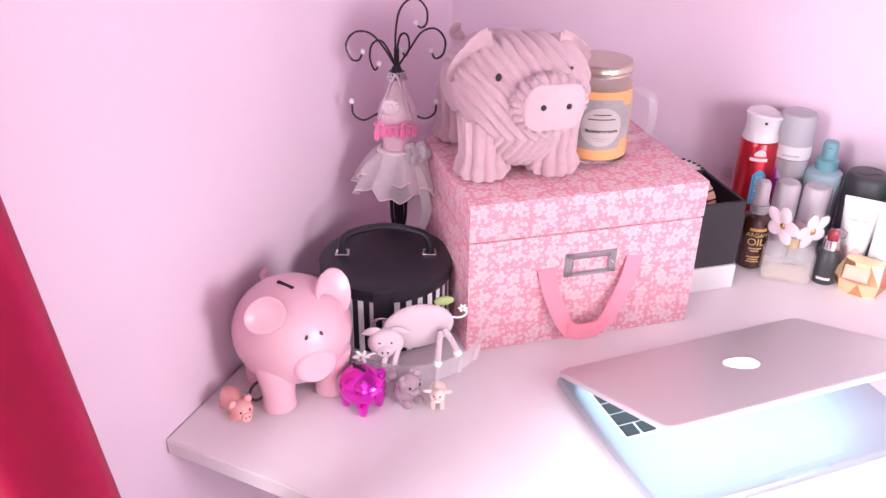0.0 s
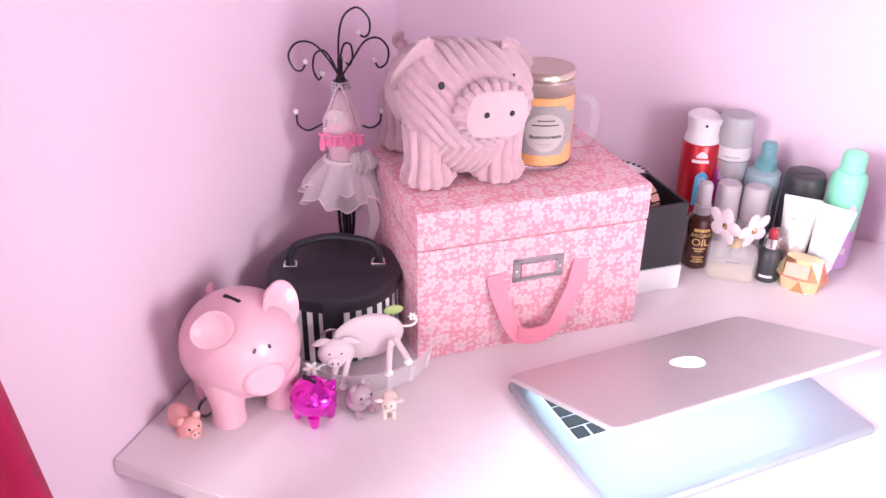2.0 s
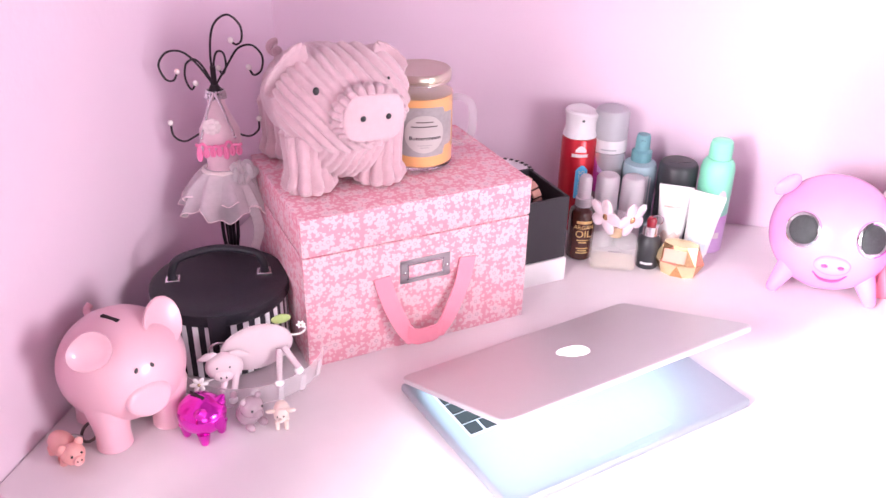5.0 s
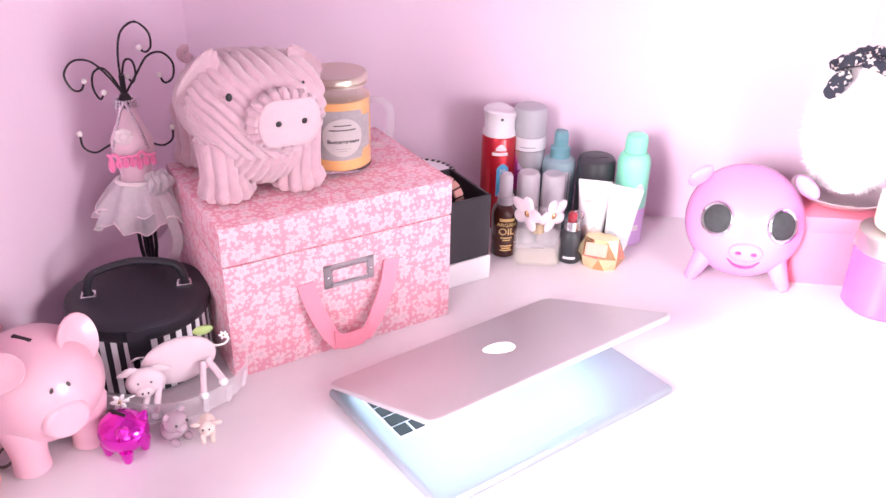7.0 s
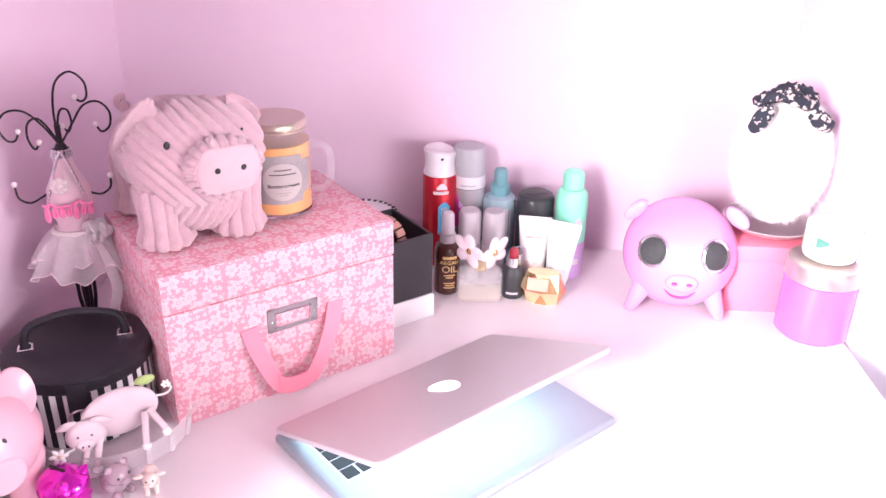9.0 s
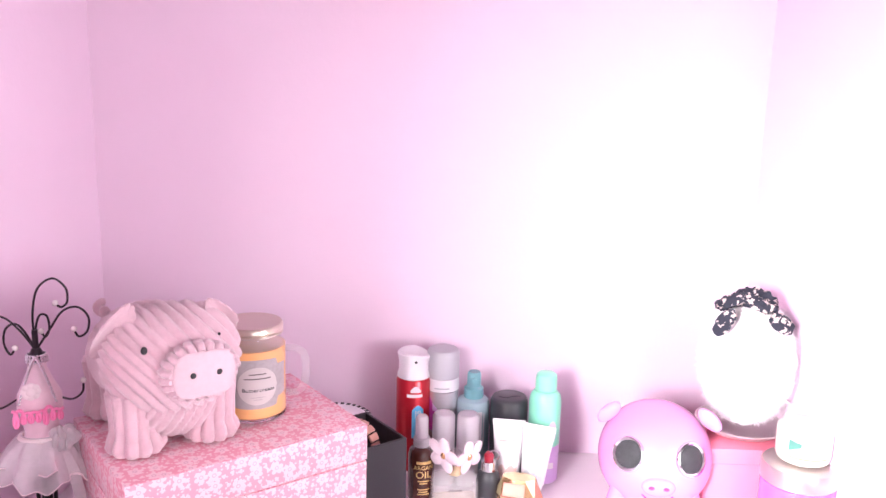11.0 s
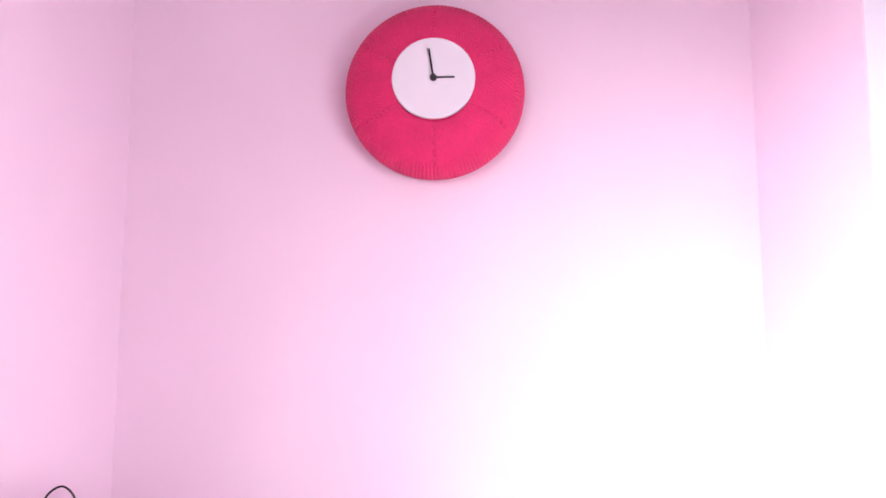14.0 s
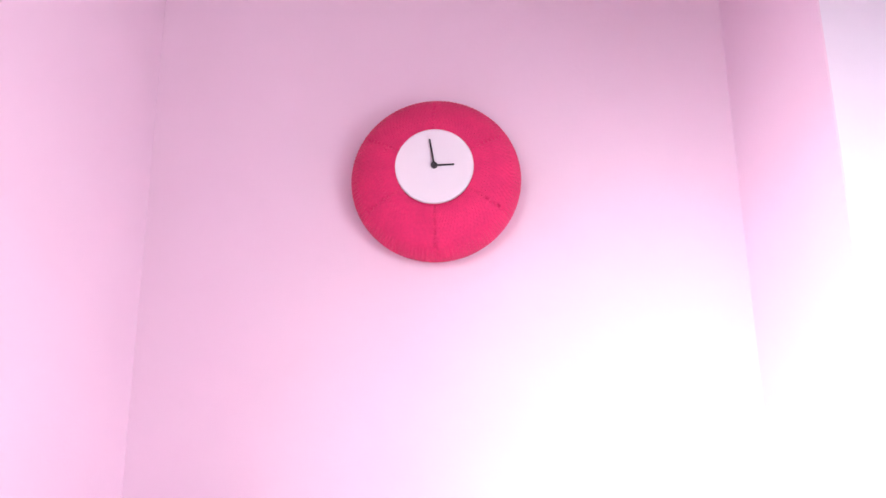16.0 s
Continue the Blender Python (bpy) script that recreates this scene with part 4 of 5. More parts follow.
def flat_pig():
    """A painted pig on wire legs over a curved striped glass dish."""
    # local x runs along the pig, towards its tail; local -y faces out
    t = thing("tealight_holder", 0.180, -0.560, DESK, 26, "pale pink painted pig candle holder with a curved striped glass", "candle holder")
    b = bmesh.new()
    cols = 26
    rows = []
    for i in range(cols + 1):
        s = i / cols
        a = -1.25 + 2.5 * s
        x, y = 0.074 * math.sin(a) * 0.92, 0.020 - 0.036 * math.cos(a)
        rows.append((b.verts.new((x, y, 0.001 + 0.014 * (abs(a) / 1.15) ** 2)), b.verts.new((x * 1.03, y - 0.006, 0.025 + 0.016 * (abs(a) / 1.15) ** 2))))
    for p, q in zip(rows, rows[1:]):
        b.faces.new((p[0], q[0], q[1], p[1]))
    bmesh.ops.solidify(b, geom=b.faces[:], thickness=0.003)
    glass = part("glass_shield", b, "frost", t, "frosted curved glass with pale stripes")
    for i in range(7):
        a = -1.05 + 2.1 * i / 6
        x, y = 0.074 * math.sin(a) * 0.92, 0.020 - 0.036 * math.cos(a) - 0.0035
        z0 = 0.002 + 0.014 * (abs(a) / 1.15) ** 2
        part("stripe", block(0.0055, 0.0008, 0.022, (0, 0, 0), 0.0003, 1, m=pose(x, y, z0, 14, 0, math.degrees(a) * 0.6)), "frost", glass)
    bd = ball(0.0335, 0.0075, 0.0230, (0.006, 0.004, 0.051), 40, 26, m=pose(0, 0, 0, 0, -14, 0))
    part("body", bd, "stone", t)
    hd = part("head", ball(0.017, 0.009, 0.0145, (-0.024, -0.006, 0.041), 30, 20), "stone", t)
    part("snout", ball(0.0078, 0.004, 0.0058, (-0.025, -0.0145, 0.037), 20, 14), "stone", hd)
    for s in (-1, 1):
        part("nostril", ball(0.0009, 0.0008, 0.0013, (-0.025 + s * 0.0024, -0.0183, 0.0375), 8, 6), "ink", hd)
        part("eye", ball(0.0010, 0.0008, 0.0010, (-0.0245 + s * 0.0055, -0.0142, 0.0455), 8, 6), "ink", hd)
        ear = ball(0.0095, 0.0022, 0.0042, (0, 0, 0), 20, 12)
        for v in ear.verts:
            v.co.z *= 1.0 - 0.55 * max(0.0, s * v.co.x / 0.0095)
        ear.transform(pose(-0.024 + s * 0.0140, -0.005, 0.0525, 0, s * 14, 0))
        part("ear", ear, "stone", hd)
    for x0, x1 in ((-0.020, -0.030), (-0.012, -0.019), (0.026, 0.023), (0.030, 0.041)):
        z1 = 0.012 if x1 < 0 else 0.024 if x1 < 0.04 else 0.035
        leg = part("leg", tube([(x0, -0.007, 0.042 + max(0, x0) * 0.42), (x1, -0.020, z1 + 0.004)], 0.0031, 10), "stone", t)
        part("hoof", ball(0.0043, 0.004, 0.0038, (x1, -0.0205, z1 + 0.002), 14, 10), "white", leg)
    part("tail_wire", tube(spline([(0.036, 0.004, 0.060), (0.046, 0.004, 0.060), (0.051, 0.004, 0.065), (0.048, 0.004, 0.070)], 6), 0.0011, 6), "white", t)
    flower(t, (0.047, 0.002, 0.071), 0.0045)
    part("flower_wire", tube([(-0.034, -0.014, 0.035), (-0.045, -0.016, 0.033)], 0.0009, 6), "white", t)
    flower(t, (-0.047, -0.017, 0.033), 0.008)
    part("leaf", ball(0.0092, 0.003, 0.0046, (0, 0, 0), 18, 12, m=pose(0.030, 0.006, 0.077, 0, -8, 0)), "leaf", t, "green painted leaf")
    t.scale = (1.15, 1.15, 1.15)


def flower(parent, at, r):
    b = bmesh.new()
    for k in range(6):
        a = k * math.pi / 3
        ball(r * 0.48, r * 0.16, r * 0.27, (0, 0, 0), 12, 8, b, m=pose(at[0] + 0.55 * r * math.cos(a), at[1], at[2] + 0.55 * r * math.sin(a), 0, -math.degrees(a), 0))
    fl = part("flower", b, "white", parent)
    part("flower_heart", ball(r * 0.2, r * 0.2, r * 0.2, (at[0], at[1] - r * 0.12, at[2]), 10, 8), "gold_pale", fl)


flat_pig()


def jewellery_stand():
    t = thing("jewellery_stand", 0.078, -0.371, DESK, 20, "black wire jewellery stand dressed in a pink tulle skirt", "jewellery stand")
    part("pole", tube([(0, 0, 0.0), (0, 0, 0.30)], 0.0032, 10), "iron", t)
    for k in range(4):
        a = k * math.pi / 2 + 0.5
        c, s = math.cos(a), math.sin(a)
        prof = [(0.012, 0.128), (0.010, 0.110), (0.009, 0.085), (0.005, 0.050), (0.018, 0.034), (0.040, 0.014), (0.050, 0.004), (0.056, 0.008), (0.053, 0.014)]
        part("foot_curl", tube(spline([(r * c, r * s, z) for r, z in prof], 5), 0.0022, 8), "iron", t)
    bodice = [(0.0, 0.160), (0.022, 0.162), (0.021, 0.172), (0.0175, 0.182), (0.0195, 0.195), (0.024, 0.212), (0.023, 0.226), (0.015, 0.243), (0.010, 0.256), (0.009, 0.270), (0, 0.272)]
    part("bodice", lathe(bodice, 36), "bodice", t, "pink satin bodice", m=Matrix.Diagonal((1.0, 0.75, 1, 1)))
    for k, (z0, z1, r1) in enumerate(((0.180, 0.131, 0.053), (0.177, 0.141, 0.047))):
        b = bmesh.new()
        n, rws = 96, []
        for j in range(8):
            q = j / 7
            rr = 0.021 + (r1 - 0.021) * q**0.7
            rws.append([b.verts.new(((rr + 0.0055 * q * math.sin(9 * a + k) + 0.003 * q * math.sin(23 * a)) * math.cos(a), (rr + 0.006 * q * math.sin(9 * a + k)) * math.sin(a) * 0.85, z0 + (z1 - z0) * q + 0.007 * q * math.sin(5 * a + 2 * k) + 0.003 * q * math.sin(14 * a))) for a in (2 * math.pi * i / n for i in range(n))])
        for p, q in zip(rws, rws[1:]):
            for i in range(n):
                b.faces.new((p[i], p[(i + 1) % n], q[(i + 1) % n], q[i]))
        hem = [v.co.copy() for v in rws[-1]]
        sk = part("skirt", b, "tulle", t, "sheer pale pink tulle skirt layer")
        part("hem", tube(hem, 0.0008, 5, closed=True), "ribbon_edge", sk)
    part("belt", tube([(0.0235 * math.cos(a), 0.019 * math.sin(a), 0.176) for a in (2 * math.pi * i / 28 for i in range(28))], 0.0032, 8, closed=True), "pearl", t, "pearl belt")
    b = bmesh.new()
    for k in range(9):
        a = k * 2.4
        part("rosette_petal", ball(0.011, 0.004, 0.009, (0, 0, 0), 12, 8, m=pose(0.024 + 0.007 * math.cos(a), -0.017 - 0.002 * k * 0.3, 0.178 + 0.007 * math.sin(a), 20 * math.sin(a), 30 * k, 15 * k)), "tulle", t)
    part("ribbon_tail", band(spline([(0.022, -0.020, 0.158), (0.033, -0.024, 0.130), (0.036, -0.020, 0.100), (0.026, -0.022, 0.072), (0.016, -0.022, 0.052)], 6), (0.012, 0.004, 0.0), 0.0006), "tulle", t)
    # cursive pink plaque, drawn as a plain looping rod
    loop = []
    for i in range(90):
        q = i / 89
        loop.append((-0.026 + 0.052 * q + 0.0035 * math.sin(q * 44), -0.0225, 0.206 + 0.0075 * math.cos(q * 44) * (1.35 if q < 0.2 or 0.6 < q < 0.75 else 0.8) + 0.003 * q))
    part("pink_plaque", tube(loop, 0.0019, 7), "hot_pink", t, "hot pink looping plastic ornament")
    b = bmesh.new()
    for k in range(8):
        a = k * 0.785
        ball(0.0048, 0.0025, 0.0040, (-0.006 + 0.0062 * math.cos(a), -0.0205, 0.236 + 0.0062 * math.sin(a)), 10, 8, b)
    ball(0.005, 0.003, 0.005, (-0.006, -0.0225, 0.236), 10, 8, b)
    part("fabric_rose", b, "ribbon_edge", t, "pale fabric rose")
    part("neck_cap", lathe([(0, 0.264), (0.0080, 0.264), (0.0078, 0.272), (0.0045, 0.279), (0, 0.280)], 20), "iron", t)
    b = bmesh.new()
    for k in range(34):
        q = k / 33
        x = -0.022 + 0.044 * q
        z = 0.272 - 0.050 * (abs(2 * q - 1)) ** 1.3
        ball(0.0021, 0.0021, 0.0021, (x * 0.85, -0.012 - 0.008 * (abs(2 * q - 1)), z), 6, 5, b)
    for k in range(54):
        a = 2 * math.pi * k / 18
        ball(0.0019, 0.0019, 0.0019, ((0.0112 - 0.0007 * (k // 18)) * math.cos(a), (0.0102 - 0.0007 * (k // 18)) * math.sin(a), 0.265 + 0.0034 * (k // 18)), 6, 5, b)
    part("bead_chain", b, "chrome", t, "silver bead necklace")
    curls = [((0, 0), [(0.0, 0.278), (-0.001, 0.315), (0.006, 0.345), (0.024, 0.357), (0.039, 0.346), (0.040, 0.330), (0.033, 0.324), (0.026, 0.328)]),
             ((0, -0.004), [(0.0, 0.276), (0.018, 0.300), (0.034, 0.320), (0.052, 0.324), (0.064, 0.312), (0.062, 0.296), (0.052, 0.290), (0.046, 0.298)]),
             ((0, -0.004), [(0.0, 0.276), (-0.016, 0.300), (-0.034, 0.317), (-0.054, 0.318), (-0.066, 0.304), (-0.060, 0.288), (-0.050, 0.286), (-0.044, 0.295)]),
             ((0, -0.010), [(0.0, 0.276), (-0.010, 0.298), (-0.020, 0.310), (-0.031, 0.306), (-0.034, 0.290), (-0.028, 0.277), (-0.022, 0.283)]),
             ((0, 0.010), [(0.0, 0.276), (0.001, 0.300), (0.006, 0.314), (0.014, 0.312), (0.016, 0.298), (0.011, 0.288), (0.006, 0.294)]),
             ((0, 0.0), [(0.014, 0.226), (0.028, 0.218), (0.040, 0.216), (0.051, 0.223), (0.053, 0.236)]),
             ((0, 0.0), [(-0.014, 0.228), (-0.030, 0.219), (-0.047, 0.212), (-0.060, 0.219), (-0.062, 0.234)])]
    for (ox, oy), pr in curls:
        c = part("curl", tube(spline([(0.87 * x + ox, oy * (k / 3 if k < 3 else 1), z) for k, (x, z) in enumerate(pr)], 6), 0.00125, 8), "iron", t)
        x, z = pr[-1]
        part("pearl_tip", ball(0.0034, 0.0034, 0.0034, (0.87 * x + ox, oy, z + 0.001), 12, 8), "pearl", c)


jewellery_stand()

# ---- bottles and boxes along the back wall ----


def gift_box():
    ux, uy = math.cos(radians(U)), math.sin(radians(U))
    w, d, hb, ht = 0.088, 0.105, 0.034, 0.122
    cx, cy = 0.486 - ux * w / 2 - uy * d / 2, -0.233 - uy * w / 2 + ux * d / 2
    t = thing("watch_box", cx, cy, DESK, U, "open black card box in a white base, holding a watch", "box")
    part("base", block(w, d, hb, (0, 0, 0), 0.001), "card_white", t, "white card base")
    k = 0.004
    for sx, sy, at in ((w - 0.004, k, (0, -d / 2 + 0.004)), (w - 0.004, k, (0, d / 2 - 0.004)), (k, d - 0.012, (-w / 2 + 0.004, 0)), (k, d - 0.012, (w / 2 - 0.004, 0))):
        part("side_wall", block(sx, sy, ht - hb, (at[0], at[1], hb + 0.0005), 0.0006, 1), "carton_black", t, "black card side", smooth=False)
    part("lining", block(w - 0.014, d - 0.014, 0.040, (0, 0, hb + 0.001)), "carton_brown", t, smooth=False)
    w2 = thing("wristwatch", cx, cy, DESK + hb + 0.041, U + 20, "rose gold link wristwatch standing in the open box", "watch")
    for i in range(12):
        a = i * 0.40 + 0.6
        part("link", block(0.016, 0.010, 0.004, (0, 0, 0), 0.001, 1, m=pose(0, 0.026 * math.cos(a), 0.030 + 0.028 * math.sin(a), math.degrees(a) - 90, 0, 0)), "rose_gold", w2)
    part("watch_case", lathe(rounded(0.015, 0.008, 0.002), 28, m=pose(0, 0.026, 0.022, -90, 0, 0)), "rose_gold", w2)
    r = thing("round_box", 0.372, -0.112, DESK, 0, "white round box with a black and white dashed rim", "box")
    part("body", lathe(rounded(0.044, 0.088, 0.002), 48), "card_white", r)
    lid = part("lid", lathe([(0, 0.0885), (0.047, 0.0885), (0.047, 0.105), (0.0455, 0.107), (0, 0.107)], 48), "card_white", r)
    for i in range(34):
        a = 2 * math.pi * i / 34
        part("dash", block(0.0050, 0.0044, 0.0010, (0, 0, 0), 0.0002, 1, m=pose(0.0440 * math.cos(a), 0.0440 * math.sin(a), 0.1068, 0, 0, math.degrees(a))), "key", lid)

    r.scale = (1.16, 1.16, 0.89)


gift_box()

FRONT = radians(-94)  # the side of the bottles that faces the room


def red_can():
    t = thing("hairspray_can", 0.483, -0.062, DESK, 0, "tall red hairspray can with a white nozzle cap", "spray can")
    r = 0.0255
    part("body", lathe([(0, 0), (r - 0.002, 0), (r, 0.002), (r, 0.140), (r - 0.002, 0.1435), (0, 0.144)], 44), "red_can", t)
    cap = lathe([(0, 0.1442), (r - 0.0012, 0.1442), (r - 0.0012, 0.148), (r - 0.0035, 0.153), (r - 0.0038, 0.165), (r - 0.0012, 0.179), (r - 0.0035, 0.1815), (r - 0.009, 0.180), (0, 0.172)], 36)
    for v in cap.verts:
        if v.co.z > 0.17:
            v.co.z -= 0.10 * v.co.x + 0.12 * abs(v.co.x) - 0.002
    cp = part("cap", cap, "cap_white", t, "white nozzle cap")
    part("nozzle", ball(0.0022, 0.0015, 0.0022, (0.004, -r + 0.0032, 0.172), 10, 8), "black", cp)
    part("emblem", wrap_patch(r, FRONT - 0.05, FRONT + 0.55, 0.126, 0.136, 10, shape=lambda s: (0.0, 0.35 + 0.6 * math.sin(math.pi * s))), "cap_white", t)
    part("emblem_bar", wrap_patch(r, FRONT - 0.25, FRONT + 0.65, 0.1185, 0.1230, 10), "cap_white", t)
    part("print_panel", wrap_patch(r, FRONT + 0.05, FRONT + 0.75, 0.052, 0.106, 10, 0.0004, shape=lambda s: (0.05, 0.85 + 0.15 * math.sin(math.pi * s))), "blue", t)
    part("lettering", letters_round("WAVES", 0.0125, r + 0.0005, FRONT + 0.42, 0.078, upright=False), "cap_white", t)


def grey_can():
    t = thing("hairspray_can", 0.526, -0.052, DESK, 0, "silver hairspray can with violet print and grey cap", "spray can")
    r = 0.0245
    part("body", lathe([(0, 0), (r - 0.002, 0), (r, 0.002), (r, 0.122), (0, 0.123)], 44), "silver_can", t)
    part("collar", lathe([(0, 0.1232), (r + 0.0006, 0.1232), (r + 0.0006, 0.142), (0, 0.142)], 44), "cap_white", t)
    part("cap", lathe([(0, 0.1422), (r, 0.1422), (r, 0.178), (r - 0.0025, 0.1835), (r - 0.008, 0.186), (0, 0.187)], 44), "grey_cap", t, "domed grey cap")
    part("print_panel", wrap_patch(r, FRONT - 0.9, FRONT + 0.15, 0.062, 0.121, 16, shape=lambda s: (0.0, 1 - 0.75 * s)), "violet", t)
    part("print_panel", wrap_patch(r + 0.0008, FRONT - 0.5, FRONT + 0.9, 0.06, 0.105, 20, 0.0004, shape=lambda s: (0.75 - 0.75 * s * s, 1.0 - 0.80 * s)), "lilac", t)
    part("print_panel", wrap_patch(r, FRONT - 0.5, FRONT + 0.7, 0.02, 0.055, 16), "charcoal", t)
    part("print_bar", wrap_patch(r + 0.0007, FRONT - 0.4, FRONT + 0.5, 0.128, 0.130, 10, 0.0003), "grey_cap", t)


def teal_spray():
    t = thing("spray_bottle", 0.573, -0.062, DESK, 0, "grey-teal styling spray bottle with a teal pump", "bottle")
    r = 0.0245
    part("body", lathe([(0, 0), (r - 0.003, 0), (r, 0.003), (r, 0.103), (r - 0.002, 0.110), (r - 0.010, 0.114), (0, 0.115)], 44), "teal", t)
    p = part("pump", lathe([(0, 0.114), (0.0145, 0.114), (0.0145, 0.128), (0.0125, 0.1295), (0.0105, 0.131), (0.0100, 0.150), (0.0085, 0.153), (0, 0.153)], 32), "teal_dark", t, "teal pump head")
    part("nozzle", lathe([(0, 0), (0.004, 0), (0.004, 0.004), (0, 0.004)], 12, m=pose(0, -0.0085, 0.143, 90, 0, 0)), "teal_dark", p)
    part("print_bar", wrap_patch(r, FRONT + 0.25, FRONT + 0.62, 0.035, 0.098, 8), "cap_white", t)
    part("print_bar", wrap_patch(r, FRONT + 0.72, FRONT + 0.80, 0.045, 0.095, 4), "cap_white", t)


def black_cap_bottle():
    t = thing("cosmetic_bottle", 0.626, -0.072, DESK, 0, "dark bottle with a wide charcoal flip cap", "bottle")
    r = 0.030
    part("body", lathe(rounded(r, 0.078, 0.003), 40), "charcoal", t)
    c = part("cap", lathe([(0, 0.0785), (r + 0.0012, 0.0785), (r + 0.0005, 0.118), (r - 0.002, 0.123), (r - 0.005, 0.1245), (0, 0.1235)], 44), "charcoal", t, "charcoal flip cap")
    part("cap_seam", tube(spline([(-0.018, -0.006, 0.1242), (-0.004, -0.010, 0.1242), (0.004, -0.003, 0.1242), (0.018, -0.001, 0.1242)], 6), 0.0008, 6), "black", c)
    t.scale = (0.90, 0.90, 0.97)


def mint_can():
    t = thing("dry_shampoo_can", 0.677, -0.090, DESK, 0, "mint green and lilac dry shampoo can", "spray can")
    r = 0.0245
    part("lower_body", lathe([(0, 0), (r - 0.002, 0), (r, 0.002), (r, 0.052), (0, 0.052)], 44), "lilac", t, "lilac lower half")
    part("body", lathe([(0, 0.0521), (r, 0.0521), (r, 0.110), (r - 0.002, 0.118), (r - 0.007, 0.1235), (0, 0.124)], 44), "mint", t)
    part("cap", lathe([(0, 0.1242), (0.0165, 0.1242), (0.0165, 0.140), (0.0150, 0.1455), (0.011, 0.148), (0, 0.1485)], 36), "mint", t, "mint green cap")
    part("print_panel", wrap_patch(r, FRONT + 0.2, FRONT + 0.8, 0.058, 0.088, 12, shape=oval), "cap_white", t)
    part("print_bar", wrap_patch(r, FRONT - 0.3, FRONT + 0.7, 0.022, 0.030, 10), "cap_white", t)
    t.scale = (0.95, 0.95, 1.12)


def amber_bottle():
    t = thing("hair_oil_bottle", 0.500, -0.158, DESK, 0, "brown glass hair oil bottle with gold print and clear cap", "bottle")
    r = 0.0185
    part("body", lathe([(0, 0), (r - 0.002, 0), (r, 0.002), (r, 0.066), (r - 0.002, 0.073), (r - 0.008, 0.078), (0, 0.078)], 40), "amber", t)
    part("collar", lathe([(0, 0.078), (0.0115, 0.078), (0.0115, 0.090), (0, 0.090)], 28), "lilac_frost", t)
    part("cap", lathe([(0, 0.0902), (0.0092, 0.0902), (0.0088, 0.118), (0.0065, 0.122), (0, 0.1225)], 28), "lilac_frost", t, "clear pump cap")
    a = FRONT + 0.30
    part("print_band", wrap_patch(r, a - 0.55, a + 0.60, 0.057, 0.061, 12), "gold_print", t)
    part("lettering", letters_round("ARGAN", 0.0082, r + 0.0002, a, 0.0515), "gold_print", t)
    part("lettering", letters_round("OIL", 0.0145, r + 0.0002, a, 0.0410), "gold_print", t)
    for z, w in ((0.031, 0.9), (0.0275, 0.6), (0.0185, 0.9), (0.0150, 0.7), (0.0115, 0.9)):
        part("print_bar", wrap_patch(r, a - w / 2, a + w / 2, z, z + 0.0016, 8, 0.0004), "gold_print", t)


def pump_bottle(x, y):
    t = thing("travel_bottle", x, y, DESK, 0, "slim lilac frosted travel bottle with tall cap", "bottle", "travel bottles")
    part("body", lathe(rounded(0.0165, 0.060, 0.002), 32), "lilac_frost", t)
    part("cap", lathe([(0, 0.0602), (0.0165, 0.0602), (0.0162, 0.104), (0.0135, 0.108), (0, 0.1085)], 32), "lilac_frost", t)


def daisy_bottle():
    t = thing("perfume_bottle", 0.547, -0.184, DESK, 4, "clear glass perfume bottle with white flower stopper", "perfume")
    b = block(0.064, 0.034, 0.050, (0, 0, 0), 0.010, 5)
    part("bottle", b, "bottle_shell", t)
    part("perfume_liquid", block(0.059, 0.029, 0.015, (0, 0, 0.003), 0.006, 4), "perfume", t, "pale golden perfume")
    part("neck", lathe(rounded(0.0095, 0.016, 0.002), 24, m=pose(0, 0, 0.049)), "gold_pale", t)
    for fx, fz, tilt, s in ((-0.016, 0.086, -46, 1.18), (0.016, 0.084, 42, 1.12)):
        b = bmesh.new()
        for k in range(5):
            a = k * 2 * math.pi / 5 + 0.35 + fx * 20
            ball(0.0112 * s, 0.0035, 0.0082 * s, (0, 0, 0), 18, 12, b, m=pose(0.0125 * s * math.cos(a), -0.003, 0.0125 * s * math.sin(a), 0, -math.degrees(a), 0))
        f = part("stopper_flower", b, "petal", t, "white petalled flower", m=pose(fx, -0.015, fz, 10, 0, tilt))
        part("flower_heart", ball(0.0055, 0.004, 0.0055, (fx, -0.020, fz), 16, 12), "gold", f, "gold flower heart")
    part("stopper", lathe([(0, 0), (0.011, 0), (0.012, 0.006), (0.009, 0.016), (0.005, 0.02), (0, 0.021)], 24, m=pose(0, 0, 0.065)), "bottle_shell", t, "clear glass stopper")
    part("print_bar", block(0.018, 0.0004, 0.0018, (0, -0.0173, 0.032)), "pewter", t, smooth=False)


